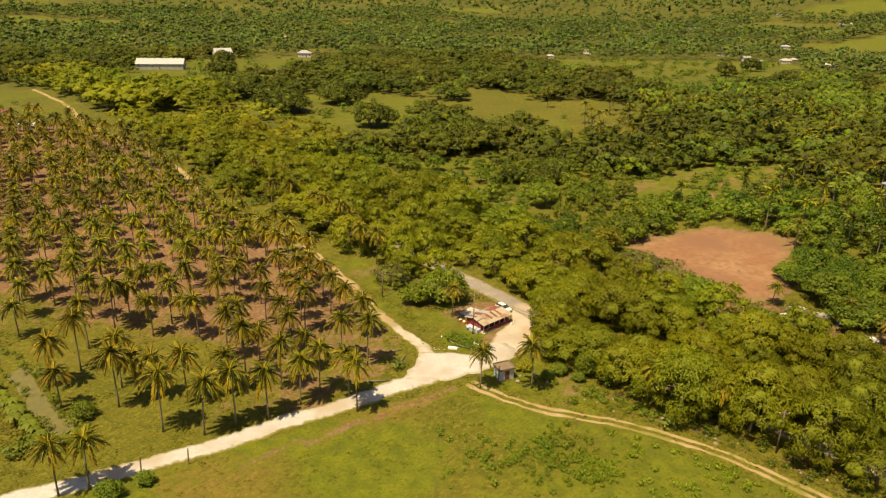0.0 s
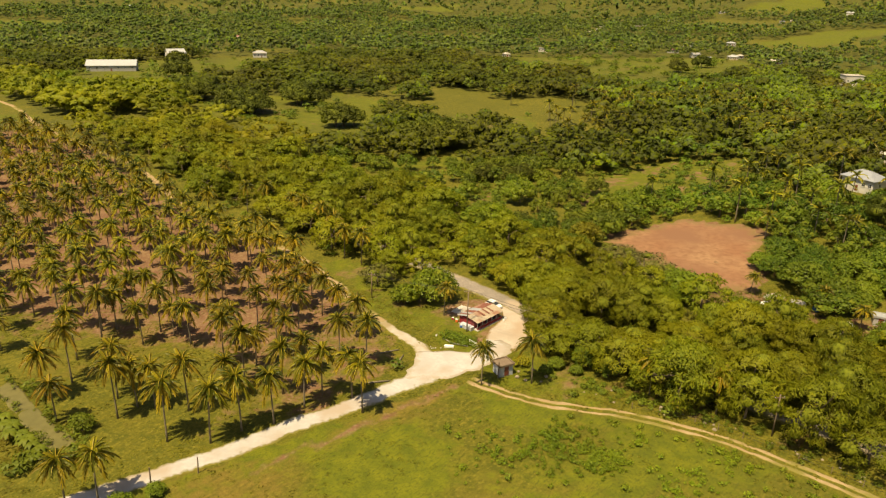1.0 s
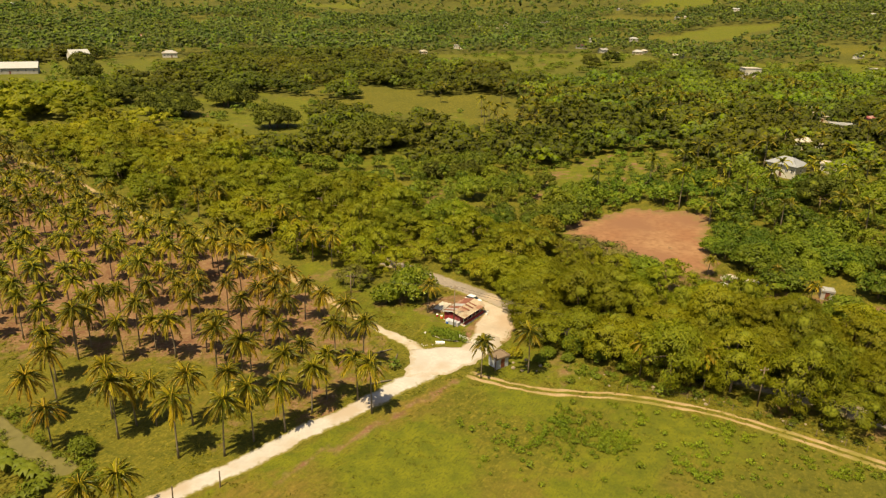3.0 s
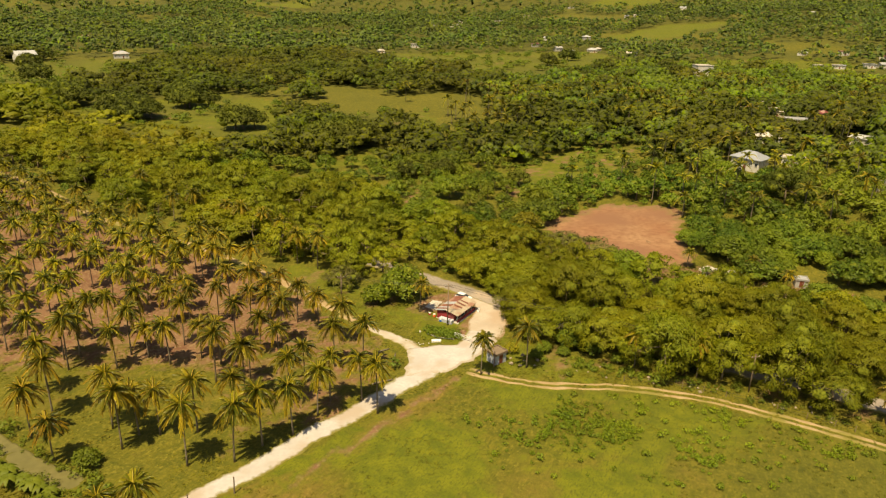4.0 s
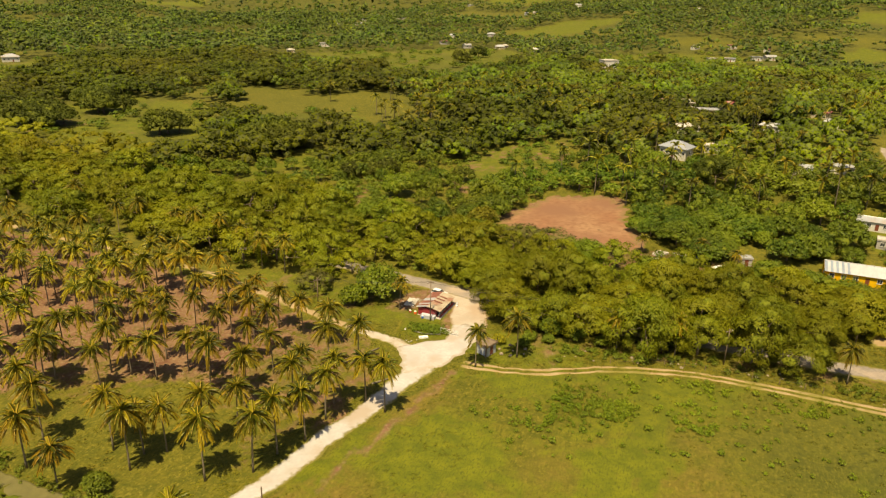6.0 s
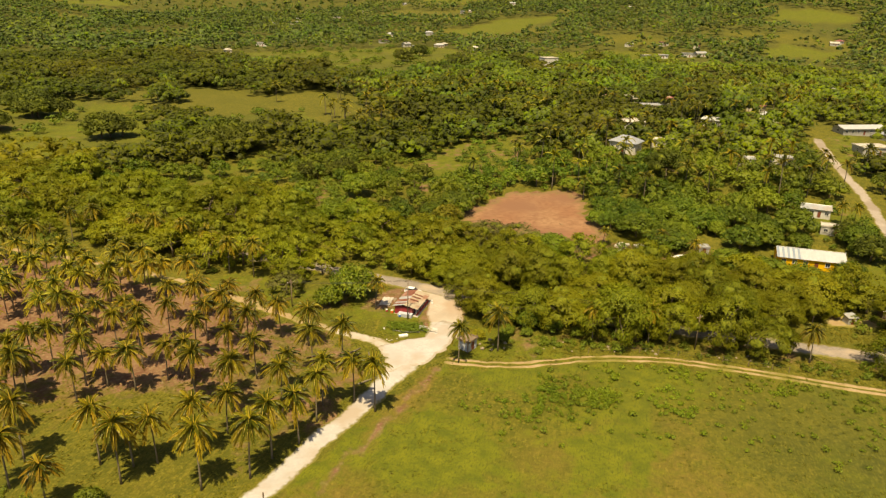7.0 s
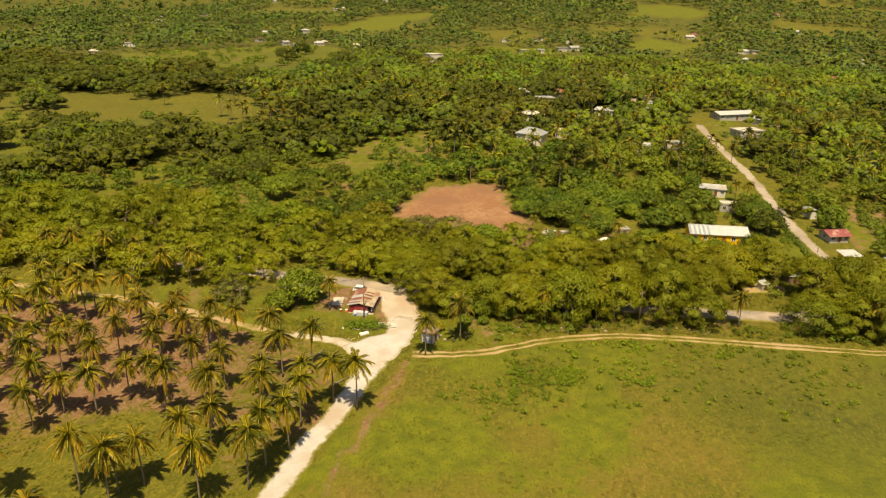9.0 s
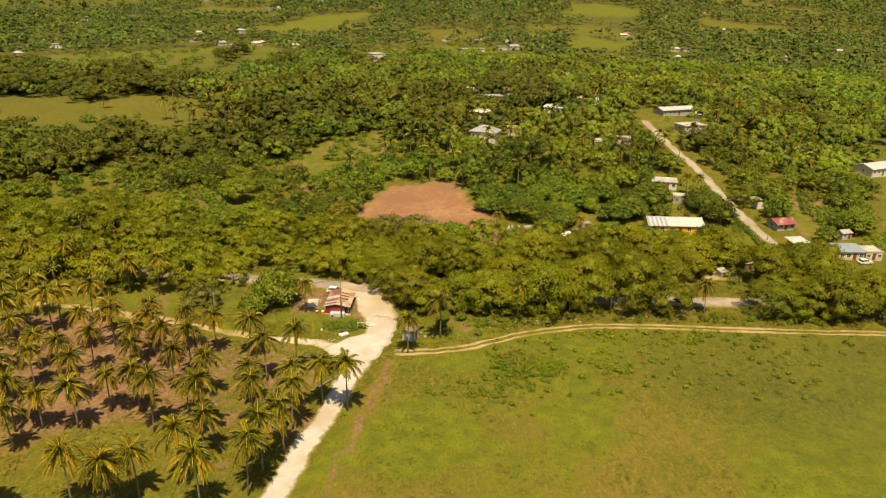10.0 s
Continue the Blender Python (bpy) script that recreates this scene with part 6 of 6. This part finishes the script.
        for cx, cy, r in CLEAR:
            if r > 4:
                ok &= np.hypot(x - cx, y - cy) > r * 0.6
        bx.append(x[ok])
        by.append(y[ok])
    x, y = np.concatenate(bx), np.concatenate(by)
    v, f, t, nm = merge(protos, x, y, g.uniform(1.2, 3.4, len(x)) * (1 + sm((y - 250) / 300)), g, 0.8)
    tagged(new("pasture_bushes", quads_mesh("pasture_bushes", v, f, M_SHRUB, t, normals=nm)), "scattered green bushes on the pastures", "bushes", kind="stuff")
    # tussocks of the field
    n = 7000
    x, y = g.uniform(-75, 105, n), g.uniform(25, 116, n)
    ok = inside(FIELD, x, y) & in_view(x, y, 4) & (away(WHITE_ROAD, x, y) > 3) & (np.abs(away(TRACK, x, y) - 0.85) > 0.8) & (patchy(x, y, 12, 2.0) > 0.42)
    x, y = x[ok], y[ok]
    tuss = []
    for i in range(4):
        h = np.random.default_rng(290 + i)
        tuss.append(lobes_cloud(h, [(0.0, 0.0, 0.0, 0.5, 0.3)], 14, 0.2, up=1.2))
    v, f, t, nm = merge(tuss, x, y, g.uniform(0.35, 0.95, len(x)), g)
    v[:, 2] += 0.25 * wobble(v[:, 0], v[:, 1], 9)
    tagged(new("tussocks", quads_mesh("tussocks", v, f, M_GRASS, t, normals=nm)), "olive grass tussocks scattered over the field", "grass", kind="stuff")
    # grass tufts of the near field, the grove floor and the verges
    n = 30000
    x, y = g.uniform(-130, 100, n), g.uniform(-5, 165, n)
    ok = (away(WHITE_ROAD, x, y) > 2.1 + 0.6 * g.random(n) + 1.0 * (x > -8)) & (away(GROVE_ROAD, x, y) > 2) & (away(MAIN_ROAD, x, y) > 3.6) & (away(WHITE_ROAD[-5:], x, y) > 3.6) & (np.abs(away(TRACK, x, y) - 0.85) > 0.6)
    ok &= np.hypot(x - 12.2, y - 145.8) > 6.5
    ok &= ~inside([(-6, 122), (2, 120), (10, 124), (16, 129), (22, 139), (24, 150), (18, 154), (10, 150), (8, 142), (14, 140), (10, 133), (1, 133), (-4, 131)], x, y) & ~inside(POND, x, y)
    ok &= ~(inside(GROVE, x, y) & (g.random(n) < 0.6)) & ~inside(FIELD, x, y) & ((y > 50) | (x + y > -20))
    x, y = x[ok], y[ok]
    tuft = []
    for i in range(5):
        h = np.random.default_rng(90 + i)
        c = np.c_[h.uniform(-0.7, 0.7, (6, 2)), np.full(6, 0.05)]
        d = np.c_[0.22 * h.normal(size=(6, 2)), np.full(6, 1.0)]
        v, f = sprays(c, d, 0.26 * (0.6 + 0.8 * h.random(6)), h, 0.35)
        tuft.append((v, f))
    v, f, t, nm = merge(tuft, x, y, g.uniform(0.6, 1.7, len(x)), g)
    tagged(new("grass_tufts", quads_mesh("grass_tufts", v, f, M_GRASS, t, normals=nm)), "tufts of long yellow-green grass", "grass", kind="stuff")


low_plants()


def banana(x, y, s, seed):
    g = np.random.default_rng(seed)
    t = thing("banana_plant", "banana plant with broad arching leaves beside the pond", "banana plant", at(x, y, s), "banana plants by the pond")
    part("stem", Shape().tube([(0, 0, -0.2), (0.05, 0, 1.0), (0.1, 0.05, 1.9)], [0.16, 0.13, 0.09], 6).mesh("stem", M_SHRUB, True), t)
    for i in range(8):
        a = i * 2.4
        d, n = np.array([math.cos(a), math.sin(a), 0]), np.array([-math.sin(a), math.cos(a), 0])
        v, f = [], []
        for k in range(5):
            q = k / 4
            c = np.array([0.1, 0.05, 1.8]) + d * 1.5 * q + np.array([0, 0, 1.1 * q - 1.5 * q * q])
            w = 0.32 * math.sin(math.pi * (0.12 + 0.8 * q))
            v += [c - n * w - [0, 0, 0.08], c, c + n * w - [0, 0, 0.08]]
            if k:
                o = 3 * k
                f += [(o - 3, o - 2, o + 1, o), (o - 2, o - 1, o + 2, o + 1)]
        part("leaf", quads_mesh("leaf", np.array(v), np.array(f), M_SHRUB), t)


for i in range(20):
    banana(-83 + i * 0.95 + rh.uniform(-0.7, 0.7), 114.5 - i * 0.85 + rh.uniform(-1.6, 0.6), rh.uniform(0.8, 1.2), i)
for x, y, s in ((-61.5, 105.5, 0.75), (-48, 85, 0.7), (-44, 88.5, 0.5)):
    stamp(bush, at(x, y, s, 30 * s))

# ---- posts, poles, vehicles and clutter ----


def utility_pole(x, y, h, label="weathered wooden utility pole with a crossarm"):
    t = thing("utility_pole", label, "utility pole", at(x, y))
    part("pole", Shape().tube([(0, 0, -0.5), (0, 0, h)], [0.15, 0.10], 8).mesh("pole", M_WOOD, True), t)
    part("crossarm", Shape().box(-0.9, 0.9, -0.06, 0.06, h - 0.7, h - 0.56).mesh("crossarm", M_WOOD), t)
    for q in (-0.8, 0, 0.8):
        part("insulator", Shape().ball((q, 0, h - 0.48), 0.07).mesh("insulator", M_TRIM), t)


POLES = [(-13.3, 159.5, 7.0), (8.5, 140.6, 10.5), (37, 121, 8.5), (58, 99, 8.5)]
for x, y, h in POLES:
    utility_pole(x, y, h)
for (x0, y0, h0), (x1, y1, h1) in zip(POLES, POLES[1:]):
    for off in (-0.8, 0.8):
        pts = []
        for k in range(9):
            q = k / 8
            pts.append((x0 + (x1 - x0) * q + off, y0 + (y1 - y0) * q, tz(x0, y0) + h0 - 0.4 + (h1 - h0) * q - 2.2 * q * (1 - q)))
        tagged(new("power_cable", Shape().tube(pts, [0.03] * 9, 4).mesh("power_cable", M_WIRE)), "thin dark power cable between poles", "cable")
for x, y, h in ((-45.5, 90.8, 3.2), (-39, 93.4, 3.0), (12.6, 120.3, 3.6), (140.5, 94, 1.6), (133, 88.5, 1.6), (86, 75.5, 1.8), (83.5, 72.8, 1.8)):
    tagged(new("fence_post", Shape().tube([(x, y, tz(x, y) - 0.3), (x + 0.1, y, tz(x, y) + h * 0.6), (x + 0.12, y + 0.05, tz(x, y) + h)], [0.13, 0.12, 0.10], 6).mesh("fence_post", M_WOOD)), "rough dark wooden post beside the road", "post", "roadside posts")


def car(label, x, y, turn, paint):
    t = thing("car", label, "car", at(x, y, 1, turn))
    s = Shape()
    prof = [(-2.1, 0.35), (-2.15, 0.8), (-1.9, 0.95), (-0.9, 0.98), (0.0, 1.0), (1.2, 0.95), (2.1, 0.8), (2.15, 0.4)]
    n = len(prof)
    for yy in (-0.82, 0.82):
        s.add([(a, yy, b) for a, b in prof], [tuple(range(n)) if yy < 0 else tuple(range(n))[::-1]])
    s.add([], [])
    s.f += [(i, n + i, n + (i + 1) % n, (i + 1) % n) for i in range(n)]
    part("body", s.mesh("body", paint), t)
    cab = [(-1.9, 0.96), (-1.5, 1.42), (0.3, 1.45), (1.1, 0.97)]
    s = Shape().add([(a, q * (0.78 if b < 1 else 0.66), b) for q in (-1, 1) for a, b in cab], [(3, 2, 1, 0), (4, 5, 6, 7), (0, 1, 5, 4), (1, 2, 6, 5), (2, 3, 7, 6), (3, 0, 4, 7)])
    part("cabin_glass", s.mesh("cabin_glass", M_GLASS), t, "dark tinted car windows")
    part("roof_panel", Shape().box(-1.5, 0.32, -0.66, 0.66, 1.43, 1.49).mesh("roof_panel", paint), t)
    for wx in (-1.35, 1.35):
        for wy in (-0.84, 0.84):
            w = part("wheel", Shape().tube([(wx, wy - 0.1, 0.32), (wx, wy + 0.1, 0.32)], [0.32, 0.32], 10).mesh("wheel", M_TYRE, True), t)
            part("rim", Shape().tube([(wx, wy - 0.11, 0.32), (wx, wy + 0.11, 0.32)], [0.18, 0.18], 8).mesh("rim", M_ZINC, True), w)
    for wy in (-0.6, 0.6):
        part("headlight", Shape().box(2.08, 2.17, wy - 0.16, wy + 0.16, 0.62, 0.76).mesh("headlight", M_TRIM), t)
    keep_clear(x, y, 4, 8)


car("white car parked behind the roadside shop", 16.4, 153.4, -52, M_CAR_WHITE)
car("white car parked beside a cream bungalow", 143.8, 66.8, -30, M_CAR_WHITE)
car("dark car on the village lane", 226, 161, 40, M_CAR_DARK)


def slab(name, label, category, x, y, w, d, h, material, turn=0):
    t = Shape()
    n = 6
    v = [((i / n - 0.5) * w, (j / n - 0.5) * d, (h if "mound" not in name else h * 1.3 * (1 - (2 * i / n - 1) ** 2) * (1 - (2 * j / n - 1) ** 2)) + 0.12 * math.sin(i * 2.1 + j) * math.cos(j * 1.3)) for i in range(n + 1) for j in range(n + 1)]
    m = (n + 1) ** 2
    v += [(a, b, -0.15) for a, b, _ in v]
    k = n + 1
    f = [(i * k + j, (i + 1) * k + j, (i + 1) * k + j + 1, i * k + j + 1) for i in range(n) for j in range(n)]
    ring = [i * k for i in range(n + 1)] + [n * k + j for j in range(1, n + 1)] + [i * k + n for i in range(n - 1, -1, -1)] + [j for j in range(n - 1, 0, -1)]
    f += [(a, a + m, b + m, b) for a, b in zip(ring, ring[1:] + ring[:1])]
    ob = new(name, t.add(v, f).mesh(name, material))
    ob.matrix_world = at(x, y, 1, turn, 0.0)
    return tagged(ob, label, category)


slab("roofing_sheet", "pale loose roofing sheet lying on bare earth", "building material", 87.5, 154.0, 4.2, 3.0, 0.5, M_CONCRETE, 20)
slab("board_pile", "bright white boards lying on grass", "building material", 83.6, 151.2, 2.6, 1.3, 0.3, M_TRIM, 10)
slab("roofing_sheet", "crumpled grey roofing sheet beside a palm", "building material", 92.0, 151.0, 3.6, 2.0, 0.4, M_ZINC, -25)
slab("tarpaulin", "crumpled blue tarpaulin over a heap", "tarpaulin", 94.2, 146.6, 1.5, 1.3, 1.0, M_TARP_BLUE, 15)
slab("timber_bundle", "stack of dark grey timber", "timber", 97.0, 147.2, 4.0, 0.8, 0.5, M_WOOD, -20)
house("hut", "small grey hut at the edge of the yard", "hut", 104.5, 138.5, -30, 3.0, 2.6, 2.0, M_WALL_GREY, M_ZINC, "flat", over=0.2, windows=0, front=4, clear=3)
slab("marl_mound", "heap of white marl on the yard", "marl heap", 96.5, 139.2, 4.6, 2.6, 0.6, M_MARL, -15)
slab("marl_mound", "small bright white heap by the trees", "marl heap", 108.5, 131.5, 2.2, 1.6, 1.0, M_MARL, 30)
slab("concrete_slab", "old concrete slab beside the shop", "slab", 8.2, 151.6, 4.5, 2.6, 0.35, M_CONCRETE, 50)
slab("concrete_slab", "long pale kerb slab lying at the junction", "slab", 3.9, 133.6, 2.0, 0.8, 0.35, M_MARL, -10)
for i, (x, y, s, m, lab) in enumerate(((6.6, 145.2, 0.7, M_ORANGE, "orange plastic crate in the shop yard"), (5.8, 146.4, 0.6, M_WALL_RED, "red drum in the shop yard"), (7.4, 142.6, 0.6, M_TARP_BLUE, "blue drum beside the shop"), (9.4, 141.0, 0.6, M_ORANGE, "orange drum beside the shop"), (17.6, 145.4, 0.55, M_TRIM, "white plastic tub by the veranda"), (18.2, 146.6, 0.5, M_TRIM, "white plastic drum by the veranda"), (1.5, 138.6, 0.4, M_TRIM, "white plastic drum on the grass"))):
    d = thing("drum", lab, "drum", at(x, y, 1, 40 * i))
    part("body", Shape().tube([(0, 0, 0), (0, 0, s * 0.5), (0, 0, s * 1.3)], [s * 0.45, s * 0.5, s * 0.45], 10).mesh("body", m, True), d)
    part("rim", Shape().tube([(0, 0, s * 1.28), (0, 0, s * 1.36)], [s * 0.48, s * 0.48], 10).mesh("rim", M_TRIM if m is not M_TRIM else M_ZINC), d)


def metal_gate(x, y, turn):
    t = thing("metal_gate", "pale tubular metal gate standing open", "gate", at(x, y, 1, turn))
    for z in (0.2, 0.6, 1.0, 1.35):
        part("rail", Shape().tube([(0, 0, z), (4.2, 0, z)], [0.04, 0.04], 5).mesh("rail", M_TRIM), t)
    for q in (0, 2.1, 4.2):
        part("upright", Shape().tube([(q, 0, 0 if q != 2.1 else 0.2), (q, 0, 1.45)], [0.05, 0.05], 5).mesh("upright", M_TRIM), t)
    part("brace", Shape().tube([(0, 0, 0.2), (4.2, 0, 1.35)], [0.035, 0.035], 5).mesh("brace", M_TRIM), t)


metal_gate(8.4, 134.3, -48)


def fence(line, gap, label):
    """Posts with two wires along a line."""
    pts = smooth_line(line, gap)
    t = thing("fence", label, "fence", Matrix.Identity(4))
    for p in pts:
        z = tz(p.x, p.y)
        part("post", Shape().tube([(p.x, p.y, z - 0.3), (p.x + 0.03, p.y, z + 1.35)], [0.07, 0.06], 6).mesh("post", M_WOOD if "track" in label else M_CONCRETE), t)
    for h in (0.55, 1.15):
        part("wire", Shape().tube([(p.x, p.y, tz(p.x, p.y) + h) for p in pts], [0.02] * len(pts), 4).mesh("wire", M_WIRE), t)


fence([(127, 87), (137, 96), (147, 105), (158, 116)], 2.6, "concrete-post wire fence along the village lane")
fence([(36, 108.5), (46, 103.5), (56, 95.5), (68, 83)], 4.0, "weathered post and wire fence between track and trees")
tagged(new("fallen_trunk", Shape().tube([(3.0, 137.2, 0.35), (4.8, 135.0, 0.3), (8.0, 133.6, 0.25)], [0.22, 0.2, 0.12], 7).mesh("fallen_trunk", M_CONCRETE, True)), "pale fallen palm trunk on the grass", "log")
for x, y, a in ((-11, 131, 20), (-13, 119.2, 10), (-7.5, 126, 70)):
    c, q = math.cos(radians(a)), math.sin(radians(a))
    tagged(new("fallen_trunk", Shape().tube([(x, y, 0.3), (x + 2.2 * c, y + 2.2 * q, 0.34), (x + 4.4 * c, y + 4.4 * q, 0.28)], [0.2, 0.18, 0.13], 7).mesh("fallen_trunk", M_PALM_BARK, True)), "grey felled palm trunk lying in the grass", "log")

# ---- stones and rubble ----
rs = random.Random(44)


def stone(x, y, r, label, group, material):
    """A weathered rock with broken faces."""
    s = Shape().ball((0, 0, 0), r, 0.7, 7, 5)
    s.v = [tuple(c * (0.8 + 0.4 * rs.random()) for c in p) for p in s.v]
    ob = new("stone", s.mesh("stone", material))
    ob.matrix_world = at(x, y, 1, rs.uniform(0, 360), -0.25 * r)
    return tagged(ob, label, "stone", group)


VERGE = [(27, 117.5), (36, 111.5), (46, 106), (56, 98.5), (66, 89), (78, 76.5)]
for a, b in zip(VERGE, VERGE[1:]):
    for i in range(6):
        q = rs.random()
        stone(a[0] + (b[0] - a[0]) * q + rs.gauss(0, 1.1), a[1] + (b[1] - a[1]) * q + rs.gauss(0, 1.1), rs.uniform(0.15, 0.4), "rough brown rock lying on the overgrown verge", "rocks on the verge", M_STONE)
for x, y in ((16.5, 120.5), (18, 119.2), (19.6, 121), (21, 118.6), (17.2, 122.6), (22.4, 120.4), (20.2, 123.2)):
    stone(x, y, rs.uniform(0.25, 0.5), "tan limestone rubble beside the shed", "rubble by the shed", M_STONE)
for i in range(8):
    stone(rs.uniform(-5, 3), rs.uniform(131, 134), rs.uniform(0.1, 0.2), "small pale stone at the edge of the junction", "stones at the junction", M_CONCRETE)
for i in range(14):
    stone(8.2 + rs.gauss(0, 2.2), 151 + rs.gauss(0, 1.3), rs.uniform(0.2, 0.45), "broken concrete rubble behind the shop", "rubble behind the shop", M_STONE)
